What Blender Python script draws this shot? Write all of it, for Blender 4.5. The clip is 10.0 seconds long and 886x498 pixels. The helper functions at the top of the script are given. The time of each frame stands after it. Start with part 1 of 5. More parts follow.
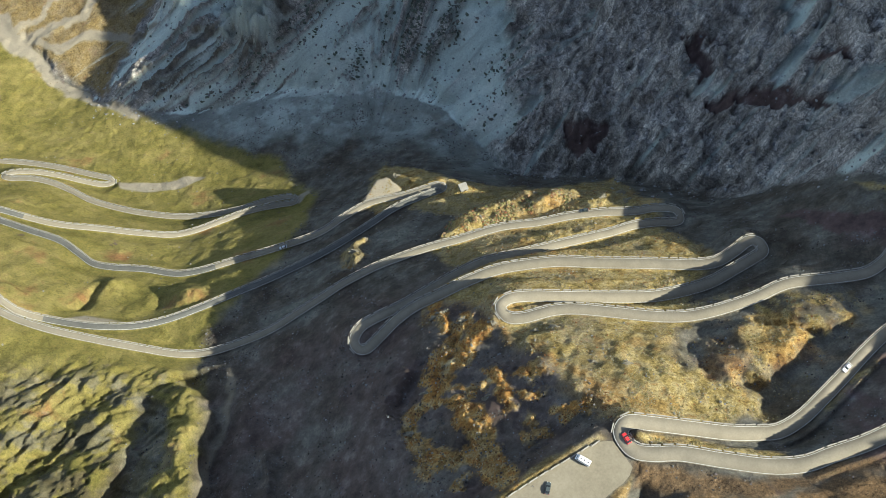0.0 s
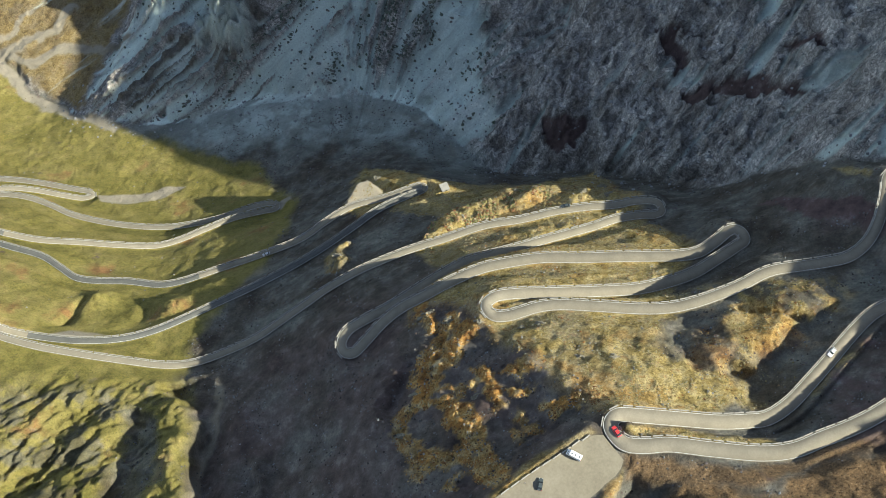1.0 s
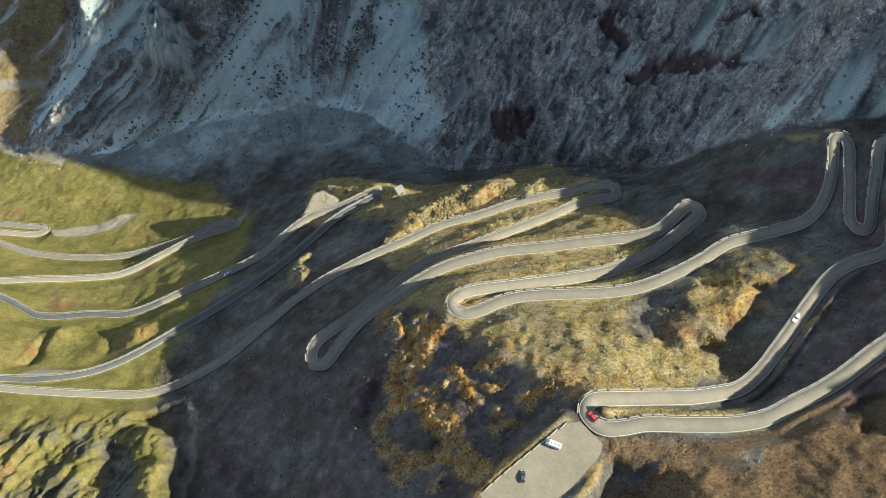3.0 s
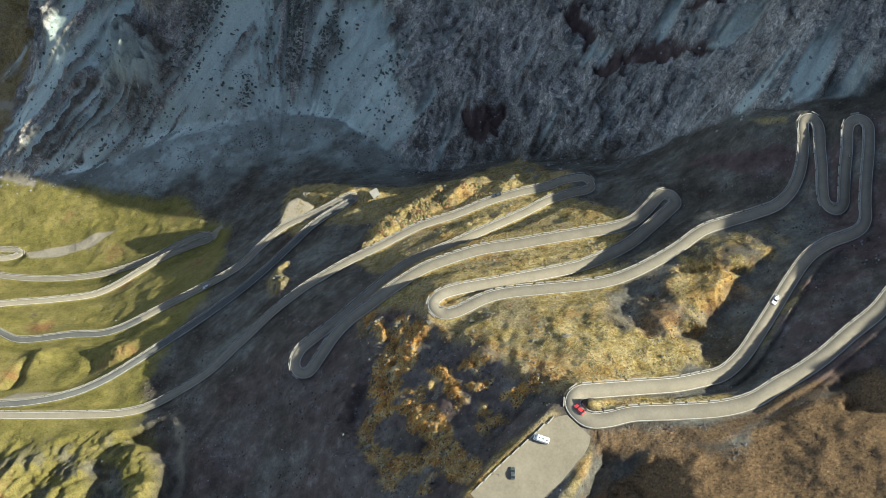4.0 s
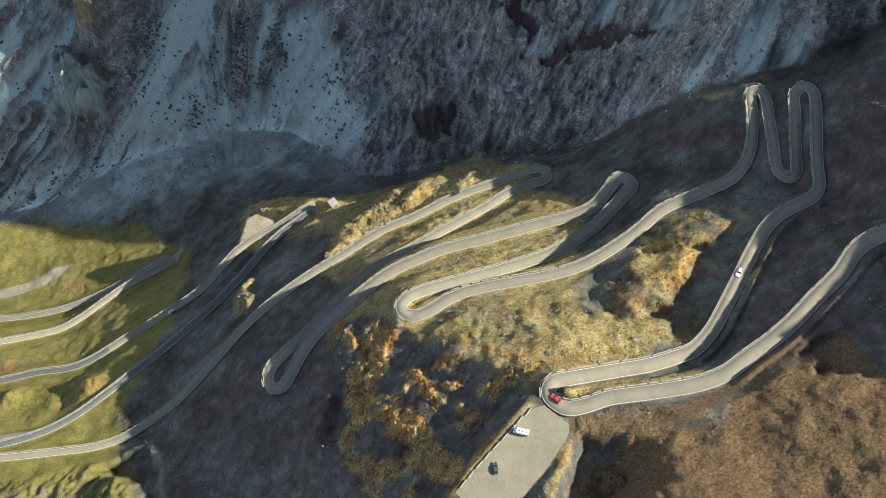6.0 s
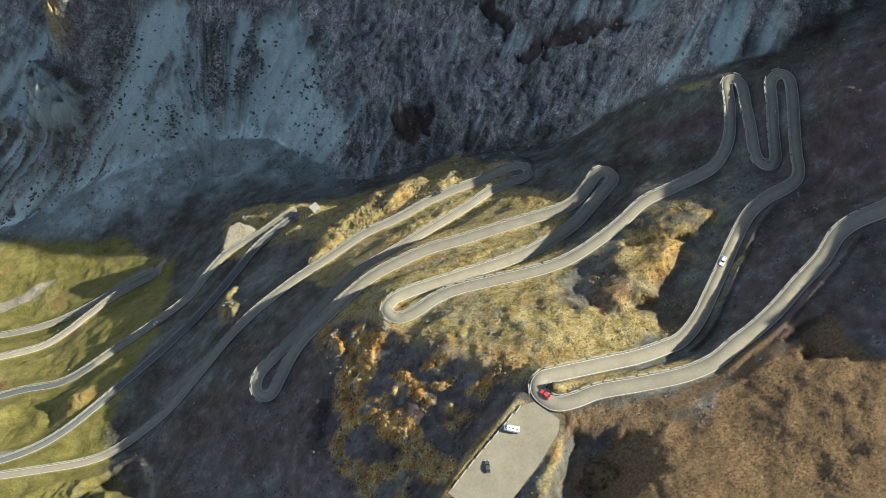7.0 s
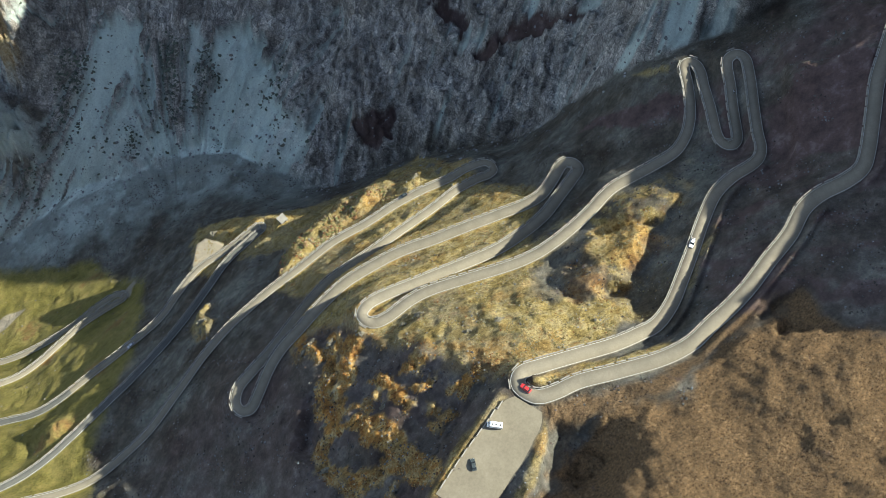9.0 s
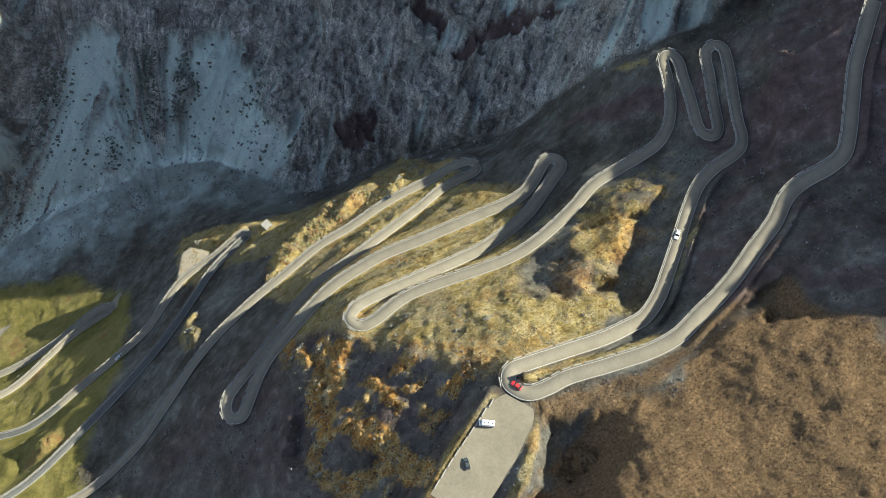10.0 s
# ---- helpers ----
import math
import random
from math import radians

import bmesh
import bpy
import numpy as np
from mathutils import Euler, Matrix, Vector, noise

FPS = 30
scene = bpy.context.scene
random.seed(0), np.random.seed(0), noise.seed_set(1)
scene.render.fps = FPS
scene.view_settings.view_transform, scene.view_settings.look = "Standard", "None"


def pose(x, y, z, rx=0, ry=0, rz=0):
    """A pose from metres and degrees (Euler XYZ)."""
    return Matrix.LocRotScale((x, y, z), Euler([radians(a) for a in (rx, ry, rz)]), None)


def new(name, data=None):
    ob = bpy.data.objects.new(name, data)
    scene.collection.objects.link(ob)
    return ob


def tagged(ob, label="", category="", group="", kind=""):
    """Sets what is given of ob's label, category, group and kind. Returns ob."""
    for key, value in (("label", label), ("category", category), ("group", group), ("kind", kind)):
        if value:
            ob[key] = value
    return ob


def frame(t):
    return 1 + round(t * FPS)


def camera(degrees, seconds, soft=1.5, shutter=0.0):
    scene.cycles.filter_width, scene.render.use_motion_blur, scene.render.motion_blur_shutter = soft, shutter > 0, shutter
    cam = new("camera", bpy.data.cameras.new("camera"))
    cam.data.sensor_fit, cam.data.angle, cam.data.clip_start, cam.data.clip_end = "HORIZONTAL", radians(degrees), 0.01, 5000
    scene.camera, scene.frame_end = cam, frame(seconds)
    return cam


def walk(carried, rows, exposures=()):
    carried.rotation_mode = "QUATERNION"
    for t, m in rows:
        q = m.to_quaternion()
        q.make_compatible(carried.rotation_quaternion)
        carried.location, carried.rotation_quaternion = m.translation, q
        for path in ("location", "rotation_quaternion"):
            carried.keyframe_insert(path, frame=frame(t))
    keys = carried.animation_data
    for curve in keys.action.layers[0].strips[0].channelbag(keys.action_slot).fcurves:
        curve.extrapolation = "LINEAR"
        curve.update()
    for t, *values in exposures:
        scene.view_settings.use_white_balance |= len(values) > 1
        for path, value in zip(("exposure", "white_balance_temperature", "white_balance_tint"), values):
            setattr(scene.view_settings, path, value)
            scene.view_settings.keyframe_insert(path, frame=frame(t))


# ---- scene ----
# ---- camera ----
cam = camera(44.0, 10.0, soft=0.8)
ROWS = [
    (0.0, 0.00, -0.00, 740.00, -0.000, -68.974, -0.069),
    (0.5, -0.08, 0.09, 740.35, -1.107, -68.987, -0.087),
    (1.0, -0.09, 0.21, 740.69, -2.371, -68.994, -0.094),
    (1.5, -0.16, 0.32, 740.97, -3.627, -69.000, -0.099),
    (2.0, -0.08, 0.45, 741.18, -5.193, -68.998, -0.088),
    (2.5, -0.16, 0.55, 741.30, -6.586, -69.003, -0.081),
    (4.0, 0.10, 0.58, 741.09, -11.372, -68.946, -0.021),
    (4.5, 0.16, 0.42, 740.98, -12.838, -68.914, 0.006),
    (5.0, 0.28, 0.25, 740.86, -14.372, -68.877, 0.037),
    (5.5, 0.25, 0.13, 740.71, -15.619, -68.841, 0.054),
    (7.0, 0.24, -0.24, 739.84, -19.240, -68.740, 0.077),
    (7.5, 0.13, -0.32, 739.60, -20.232, -68.714, 0.070),
    (8.0, 0.09, -0.41, 739.38, -21.374, -68.682, 0.071),
    (8.5, -0.05, -0.47, 739.15, -22.403, -68.653, 0.071),
    (9.0, -0.11, -0.57, 738.94, -23.537, -68.623, 0.078),
    (9.5, -0.29, -0.65, 738.74, -24.553, -68.596, 0.086),
    (10.0, -0.38, -0.77, 738.56, -25.653, -68.568, 0.098),
]
walk(cam, [(t, pose(x, y, z, 90 + pitch, roll, yaw)) for t, x, y, z, yaw, pitch, roll in ROWS], ((0.0, 1.28, 5870, 4), (10.0, 1.30, 5870, 4)))

# ---- light ----
SUN_HEIGHT, SUN_WAY = radians(37.5), Vector((-0.957, 0.29, 0))
world = bpy.data.worlds.new("sky")
scene.world = world
world.use_nodes = True
sky = world.node_tree.nodes.new("ShaderNodeTexSky")
sky.sky_type, sky.sun_disc, sky.sun_elevation = "NISHITA", False, SUN_HEIGHT
sky.sun_rotation = math.atan2(-SUN_WAY.x, -SUN_WAY.y)
sky.altitude, sky.dust_density, sky.ozone_density = 2000, 2.5, 0.6
tone = world.node_tree.nodes.new("ShaderNodeHueSaturation")
tone.inputs["Saturation"].default_value = 0.74
world.node_tree.links.new(sky.outputs[0], tone.inputs["Color"])
world.node_tree.links.new(tone.outputs[0], world.node_tree.nodes["Background"].inputs[0])
world.node_tree.nodes["Background"].inputs[1].default_value = 0.102
sun = new("sun", bpy.data.lights.new("sun", "SUN"))
sun.data.energy, sun.data.angle, sun.data.color = 5.0, radians(0.53), (1.0, 0.915, 0.735)
sun.rotation_euler = (Vector((SUN_WAY.x, SUN_WAY.y, -math.tan(SUN_HEIGHT)))).to_track_quat("-Z", "Y").to_euler()

# ---- the lie of the land ----
ROAD_PASS_UPPER = [
    (256.4, 148.3, 377.7), (245.5, 137.7, 376.2), (235.0, 127.1, 374.7), (226.6, 115.7, 373.3), (218.3, 104.6, 371.9), (212.3, 98.8, 371.1), (203.9, 96.8, 370.2), (194.1, 96.4, 369.2),
    (185.5, 93.9, 368.3), (176.4, 87.4, 367.2), (165.5, 82.1, 366.0), (153.8, 76.0, 364.7), (144.8, 72.3, 363.7), (134.9, 69.2, 362.7), (125.1, 66.0, 361.6), (113.4, 65.5, 360.5),
    (97.3, 67.9, 358.8), (83.5, 70.4, 357.4), (74.9, 70.4, 356.6), (68.8, 71.2, 356.0), (65.4, 73.8, 355.5), (63.4, 78.6, 355.0), (66.4, 82.2, 354.5), (74.5, 81.8, 353.7),
    (89.4, 80.3, 352.2), (102.5, 79.0, 350.9),
]
ROAD_PASS_LOWER = [
    (113.0, 79.1, 349.9), (121.5, 80.0, 349.0), (130.7, 85.1, 347.9), (139.5, 92.7, 346.8), (150.0, 102.4, 345.4), (159.7, 111.6, 344.0), (169.6, 119.6, 342.7), (179.3, 123.7, 341.7),
    (189.4, 125.6, 340.7),
]
ROAD_ZIGZAG_UPPER = [
    (194.9, 127.8, 340.1), (198.5, 132.1, 339.5), (200.9, 138.8, 338.8), (205.5, 149.3, 337.7), (210.5, 159.9, 336.5), (213.6, 167.4, 335.7), (215.0, 172.7, 335.1), (213.5, 176.1, 334.7),
    (209.8, 176.3, 334.4), (207.1, 173.5, 334.0), (204.3, 165.1, 333.1), (200.4, 155.2, 332.0), (197.8, 147.7, 331.2), (195.8, 142.8, 330.7), (192.7, 140.7, 330.3), (189.7, 142.3, 330.0),
    (189.1, 146.7, 329.6), (190.8, 152.5, 329.0), (193.7, 160.9, 328.1), (196.6, 171.2, 327.0), (198.7, 177.8, 326.3), (198.9, 182.4, 325.8), (197.1, 185.0, 325.5), (194.1, 184.1, 325.2),
    (192.0, 176.3, 324.4), (188.3, 166.5, 323.4),
]
ROAD_ZIGZAG_LOWER = [
    (184.2, 159.5, 322.5), (179.4, 154.4, 321.8), (172.4, 150.4, 321.0), (162.6, 148.9, 320.0), (152.5, 148.1, 319.0), (143.8, 147.4, 318.2),
]
ROAD_SPUR_UPPER = [
    (137.7, 145.8, 317.4), (129.0, 141.9, 316.3), (119.3, 138.6, 315.2), (108.6, 135.8, 313.9), (98.8, 134.5, 312.7), (87.3, 135.0, 311.4), (69.9, 137.5, 309.4), (55.2, 139.4, 307.7),
    (45.6, 139.0, 306.6), (34.3, 136.4, 305.3), (27.6, 136.9, 304.5), (24.6, 141.8, 303.8), (28.8, 145.6, 303.2), (38.2, 147.0, 302.1), (52.4, 147.3, 300.5), (71.8, 147.9, 298.2),
    (90.3, 149.0, 296.1), (105.4, 152.5, 294.3), (116.8, 156.7, 292.9), (126.8, 162.6, 291.6), (136.7, 168.7, 290.2), (141.3, 172.2, 289.6), (140.1, 176.5, 289.1), (135.7, 177.4, 288.5),
    (129.1, 172.8, 287.6), (121.7, 168.5, 286.6),
]
ROAD_SPUR_LOWER = [
    (113.4, 167.3, 285.7), (101.9, 168.0, 284.3), (85.4, 169.1, 282.4), (68.9, 170.0, 280.5), (52.7, 171.3, 278.7), (38.8, 170.5, 277.1), (24.7, 168.4, 275.4), (10.8, 163.3, 273.7),
    (-1.6, 157.5, 272.2), (-12.0, 152.6, 270.8),
]
ROAD_LOBE_UPPER = [
    (-20.2, 146.8, 269.1), (-27.5, 139.7, 267.0), (-33.4, 134.5, 265.1), (-37.8, 135.0, 264.2), (-39.3, 139.7, 263.7), (-35.6, 145.9, 263.3), (-26.2, 151.4, 263.1), (-16.6, 156.4, 262.9),
    (-1.2, 166.3, 261.5), (9.9, 173.2, 260.0), (20.6, 178.7, 258.7), (40.0, 184.1, 256.5), (59.8, 189.9, 254.2), (80.4, 195.8, 251.9), (93.4, 200.3, 250.3), (105.5, 202.3, 249.0),
    (112.1, 202.6, 248.3), (116.0, 204.7, 247.8), (113.9, 209.9, 247.2), (104.1, 211.0, 246.1), (94.2, 209.8, 245.0), (79.4, 209.9, 243.3), (64.0, 208.7, 241.6), (48.3, 206.0, 239.9),
    (29.1, 204.1, 237.8), (8.5, 198.6, 235.4),
]
ROAD_LOBE_LOWER = [
    (-7.8, 194.5, 233.6), (-22.4, 189.7, 231.9), (-33.0, 185.7, 230.6), (-47.9, 178.3, 228.4), (-60.0, 170.8, 226.2), (-72.0, 163.8, 222.8), (-86.0, 156.5, 218.0),
]
ROAD_HOLLOW_UPPER = [
    (-105.4, 150.5, 211.9), (-119.9, 147.6, 208.6), (-134.2, 147.7, 208.3), (-151.3, 150.4, 208.9), (-171.4, 154.1, 209.3), (-194.9, 159.3, 208.8), (-212.9, 164.8, 208.4), (-225.2, 170.0, 208.0),
    (-235.9, 174.5, 208.3), (-231.3, 180.2, 207.5), (-225.1, 175.9, 206.8), (-215.6, 170.9, 203.3), (-198.8, 167.3, 200.1), (-177.6, 164.1, 201.8), (-157.9, 164.7, 199.9), (-141.3, 168.9, 198.1),
    (-124.7, 176.2, 196.3), (-107.9, 184.6, 194.4), (-90.9, 193.1, 192.5), (-73.6, 202.8, 190.6), (-63.4, 209.1, 189.4), (-52.8, 216.4, 188.1), (-38.8, 227.0, 186.3), (-24.3, 238.2, 184.5),
    (-7.8, 246.5, 182.6), (0.0, 250.0, 181.8),
]
ROAD_HOLLOW_LOWER = [
    (0.6, 252.9, 181.5), (-4.1, 252.4, 181.0), (-21.1, 247.3, 179.2), (-39.8, 243.7, 177.3), (-54.5, 235.5, 175.7), (-65.7, 227.9, 174.3), (-76.6, 223.3, 173.1),
]
ROAD_MEADOW_UPPER = [
    (-94.3, 218.2, 170.5), (-118.0, 212.1, 167.1), (-135.2, 207.7, 164.6), (-149.1, 206.7, 162.7), (-167.2, 210.3, 160.1), (-185.3, 212.3, 157.5), (-198.0, 215.3, 155.7), (-208.0, 222.5, 154.0),
    (-220.4, 231.0, 151.9), (-239.7, 238.4, 149.0), (-259.7, 246.1, 146.0), (-275.0, 253.2, 143.6), (-276.3, 256.3, 143.2), (-262.8, 254.9, 141.3), (-245.0, 250.5, 138.7), (-227.6, 247.2, 136.2),
    (-204.8, 246.0, 133.0), (-183.5, 244.6, 130.0), (-162.5, 244.3, 127.1), (-148.6, 248.1, 125.1), (-132.9, 255.8, 122.6), (-117.2, 263.1, 120.2), (-100.8, 267.9, 117.8), (-92.7, 270.0, 116.6),
    (-90.4, 272.5, 116.2), (-95.2, 274.7, 115.4),
]
ROAD_MEADOW_LOWER = [
    (-109.4, 272.5, 113.4), (-124.6, 268.1, 111.2), (-144.0, 265.4, 108.5), (-163.6, 265.1, 105.7), (-187.5, 268.8, 102.3), (-208.2, 274.3, 99.3), (-225.1, 280.5, 96.8), (-238.2, 287.8, 94.7),
    (-253.7, 294.8, 92.3), (-268.5, 298.6, 90.2), (-281.4, 299.5, 88.4), (-286.5, 301.9, 87.6), (-280.6, 304.7, 86.7), (-267.6, 305.6, 84.9), (-252.1, 304.1, 82.7), (-236.4, 301.1, 80.4),
    (-224.4, 299.4, 78.7), (-217.8, 301.5, 77.8), (-220.2, 304.6, 77.2), (-230.3, 307.3, 75.8), (-257.0, 315.0, 71.9), (-278.9, 319.8, 68.7), (-301.2, 323.0, 65.6),
]
ROAD = ROAD_PASS_UPPER + ROAD_PASS_LOWER + ROAD_ZIGZAG_UPPER + ROAD_ZIGZAG_LOWER + ROAD_SPUR_UPPER + ROAD_SPUR_LOWER + ROAD_LOBE_UPPER + ROAD_LOBE_LOWER + ROAD_HOLLOW_UPPER + ROAD_HOLLOW_LOWER + ROAD_MEADOW_UPPER + ROAD_MEADOW_LOWER
# heights beside the road
ANCHORS = [
    (-265, 401, 25), (-332, 465, 15), (-229, 375, 48), (-128, 373, 62), (-55, 369, 80), (-6, 352, 95), (43, 292, 118), (100, 267, 158),
    (152, 234, 210), (171, 223, 252), (187, 206, 300), (219, 192, 320), (235, 193, 330), (-31, 341, 90), (222, 86, 374), (152, 45, 382),
    (141, 4, 400), (108, 12, 388), (78, 29, 378), (71, 46, 362), (53, 67, 355), (29, 52, 355), (13, 66, 343), (5, 80, 331),
    (-9, 95, 312), (-51, 109, 266), (-74, 77, 262), (-122, 91, 252), (-183, 79, 245), (-192, 110, 232), (-101, 119, 236), (-232, 355, 50),
    (-53, 275, 134), (220, 144, 368),
]
# the foot of the rock wall
VALLEY_LINE = [
    (-421, 524, 5), (-309, 435, 20), (-260, 393, 26), (-229, 375, 48), (-185, 365, 54), (-128, 373, 62), (-55, 369, 80), (-6, 352, 95),
    (20, 324, 106), (43, 292, 118), (100, 267, 158), (152, 234, 210), (171, 223, 252), (187, 206, 300), (219, 192, 320), (235, 193, 330),
    (254, 201, 340),
]
# knolls and hollows: x, y, lift, radius
KNOLLS = [
    (-27, 264, 2, 13), (-2, 251, 4, 9), (54, 224, 3, 12), (118, 114, 2, 8), (118, 126, 2, 6), (1, 143, 5, 6), (9, 138, 4, 5),
    (-135, 186, 8, 8), (-180, 199, 7, 8), (-141, 98, -7, 9), (75, 49, -9, 11), (68, 38, -8, 12),
]
# crags on the wall: x, y, lift, radius
CRAGS = [
    (-123, 409, 20, 16), (-131, 433, 12, 9), (-97, 442, 44, 14), (-85, 452, 34, 10), (-208, 485, 7, 14), (202, 240, 9, 8), (227, 195, 12, 8), (82, 290, 5, 14), (37, 296, 4, 10), (116, 269, 5, 18),
    (149, 249, 4, 18),
]
# crests of small rock ribs, traced along patches to be lit: half width, line
RIBS_UPPER = [
    (3.0, [(18.0, 132.6), (11.2, 128.8), (10.1, 120.6), (2.9, 113.2)]),
    (2.6, [(-1.7, 151.0), (0.2, 134.8)]),
    (3.2, [(9.8, 138.6), (5.3, 130.1), (0.1, 120.9), (-2.5, 112.6)]),
    (2.4, [(32.7, 107.9), (42.2, 111.3), (52.2, 107.2)]),
    (2.0, [(30.8, 133.1), (29.3, 125.4)]),
    (3.0, [(45.8, 90.9), (52.9, 92.1), (58.4, 92.3)]),
    (1.6, [(32.7, 98.4), (39.5, 98.1)]),
]
RIBS_LOWER = [
    (3.0, [(1.0, 106.9), (-3.6, 99.5), (-14.0, 96.5), (-12.7, 83.3), (-2.9, 74.4), (6.0, 74.2), (13.8, 76.6)]),
    (2.2, [(1.0, 103.7), (13.2, 103.5), (23.1, 107.2), (20.9, 111.4)]),
    (2.2, [(23.1, 107.2), (25.0, 99.3), (26.1, 92.6)]),
    (3.5, [(5.1, 97.4), (10.3, 87.4), (14.7, 79.9), (19.9, 68.8), (21.5, 64.2)]),
    (2.0, [(33.7, 88.4), (36.6, 81.4), (32.5, 79.3)]),
    (2.2, [(-9.4, 77.6), (-7.3, 68.9)]),
    (2.2, [(10.8, 73.1), (4.8, 63.4)]),
    (2.5, [(12.5, 94.1), (14.3, 88.2)]),
]
RIBS = RIBS_UPPER + RIBS_LOWER
# craggy crests of the spur: half width, lift, line
CRESTS = [
    (5.0, 3.5, [(-2.0, 207.0), (10.0, 213.0), (20.0, 222.0), (33.0, 226.0), (42.0, 230.0)]),
    (5.0, 3.0, [(40.0, 228.0), (48.0, 224.0), (56.0, 224.0), (62.0, 219.0)]),
    (8.0, 7.5, [(68.0, 226.0), (75.0, 219.0), (86.0, 222.0), (97.0, 213.0)]),
    (4.0, 2.5, [(-36.0, 275.0), (-25.0, 267.0), (-10.0, 257.0), (11.0, 250.0)]),
    (3.0, 1.0, [(-34.0, 270.0), (-38.0, 260.0), (-42.0, 252.0)]),
    (3.6, 10.0, [(-41.0, 192.0), (-45.0, 204.0), (-43.0, 211.0)]),
    (6.5, 8.0, [(-121.0, 118.0), (-113.0, 109.0), (-117.0, 100.0), (-116.0, 91.0), (-112.0, 84.0), (-109.0, 76.0), (-114.0, 68.0)]),
    (3.0, 6.0, [(-75.0, 88.0), (-73.0, 78.0), (-75.0, 68.0)]),
]
LOT = [(63.0, 71.7, 355.0), (52.0, 64.1, 355.0), (39.1, 56.0, 355.0), (26.1, 47.2, 355.0)]
# ground covers, and outlines where the ground is dug into shade
MEADOW = [
    (-387, 401), (-325, 461), (-288, 407), (-242, 380), (-191, 357), (-139, 332), (-105, 310), (-77, 269),
    (-83, 222), (-105, 188), (-122, 154), (-116, 123), (-108, 92), (-108, 65), (-127, 53), (-226, 53),
]
GOLDEN = [
    (-38, 295), (11, 253), (40, 255), (63, 255), (101, 264), (108, 230), (107, 200), (120, 169),
    (100, 141), (143, 143), (154, 124), (143, 108), (120, 85), (64, 83), (45, 89), (41, 114),
    (24, 128), (-4, 138), (-5, 151), (8, 172), (-8, 197), (9, 215), (-17, 239), (-37, 232),
    (-46, 241),
]
ORANGE = [
    (-3, 159), (13, 145), (23, 134), (36, 118), (43, 102), (59, 92), (59, 78), (49, 72),
    (33, 62), (18, 52), (-3, 63), (-21, 80), (-21, 105), (-11, 121), (-2, 126), (-6, 139),
]
DEBRIS = [
    (56, 42), (71, 48), (93, 57), (120, 61), (148, 70), (162, 66), (180, 37), (178, 4),
    (144, -37), (42, 17),
]
RUST_LOW = [
    (67, 305), (79, 303), (91, 303), (96, 298), (92, 290), (81, 287), (73, 293),
]
RUST_HIGH = [
    (142, 286), (160, 280), (166, 280), (176, 273), (175, 266), (191, 247), (191, 244), (173, 259), (160, 273), (149, 274), (142, 280),
]
RUST_ZIGZAG = [
    (147, 190), (162, 191), (174, 185), (188, 176), (185, 163), (167, 172),
]
RUST_EAST = [
    (218, 153), (236, 145), (244, 125), (217, 103), (200, 121),
]
SCREE_MAIN = [
    (-52, 426), (-74, 413), (-93, 398), (-115, 388), (-146, 378), (-176, 371), (-205, 367), (-149, 351), (-113, 350), (-92, 357), (-68, 362), (-48, 364), (-21, 358), (0, 344), (16, 324), (25, 314), (41, 303), (50, 310), (45, 331), (43, 353), (40, 374), (37, 392), (19, 400), (9, 387), (-10, 378), (-23, 375), (-46, 381), (-60, 381), (-47, 391), (-32, 406), (-26, 421),
]
SCREE_WEST = [
    (-237, 383), (-214, 399), (-180, 417), (-141, 438), (-128, 405), (-159, 399), (-181, 375), (-192, 364),
    (-222, 369),
]
SCREE_EAST = [
    (203, 220), (193, 213), (185, 208), (212, 196), (225, 194), (225, 213), (210, 221),
]
RIVER = [
    (-359, 479), (-330, 469), (-309, 437), (-281, 407), (-248, 386), (-213, 367), (-214, 362), (-252, 379),
    (-288, 400), (-314, 428), (-358, 467),
]
FAR_BANK = [
    (-284, 416), (-310, 438), (-368, 470), (-434, 522), (-395, 557), (-204, 525), (-204, 482), (-215, 462),
    (-231, 430), (-243, 391), (-265, 401),
]
YARD_PROMONTORY = [
    (-45, 246), (-38, 259), (-31, 261), (-25, 256), (-22, 251), (-29, 247), (-38, 243),
]
YARD_LOWER = [
    (-215, 302), (-211, 295), (-194, 292), (-169, 296), (-157, 305), (-167, 307), (-182, 302), (-200, 301),
]
YARD_GULLY = [
    (-92, 273), (-83, 279), (-81, 276), (-89, 269),
]
YARD_BEND = [
    (-195, 169), (-186, 172), (-173, 169), (-165, 167), (-183, 166),
]
MOOR_EAST = [
    (174, 171), (219, 170), (259, 170), (284, 138), (197, 25), (174, 46), (166, 72), (151, 75),
    (134, 70), (149, 104), (177, 129),
]
VERGE_TIP = [
    (67, 77), (74, 79), (91, 77), (123, 70), (148, 76), (142, 69), (117, 68), (92, 71),
    (72, 75),
]
VERGE_BANK = [
    (138, 87), (160, 106), (160, 108), (148, 100), (137, 90),
]
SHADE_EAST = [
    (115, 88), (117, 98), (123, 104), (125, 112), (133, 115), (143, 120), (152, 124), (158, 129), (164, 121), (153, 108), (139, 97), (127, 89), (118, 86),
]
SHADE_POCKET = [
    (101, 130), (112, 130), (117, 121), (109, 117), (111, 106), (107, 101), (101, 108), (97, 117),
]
CHANNEL_A = [
    (-323, 444), (-303, 447), (-267, 457), (-253, 478), (-263, 480), (-274, 463), (-305, 454), (-323, 450),
]
CHANNEL_B = [
    (-317, 445), (-288, 433), (-240, 440), (-200, 429), (-203, 436), (-243, 449), (-290, 443), (-317, 452),
]
CHANNEL_C = [
    (-324, 454), (-305, 461), (-287, 484), (-293, 484), (-309, 466), (-324, 459),
]
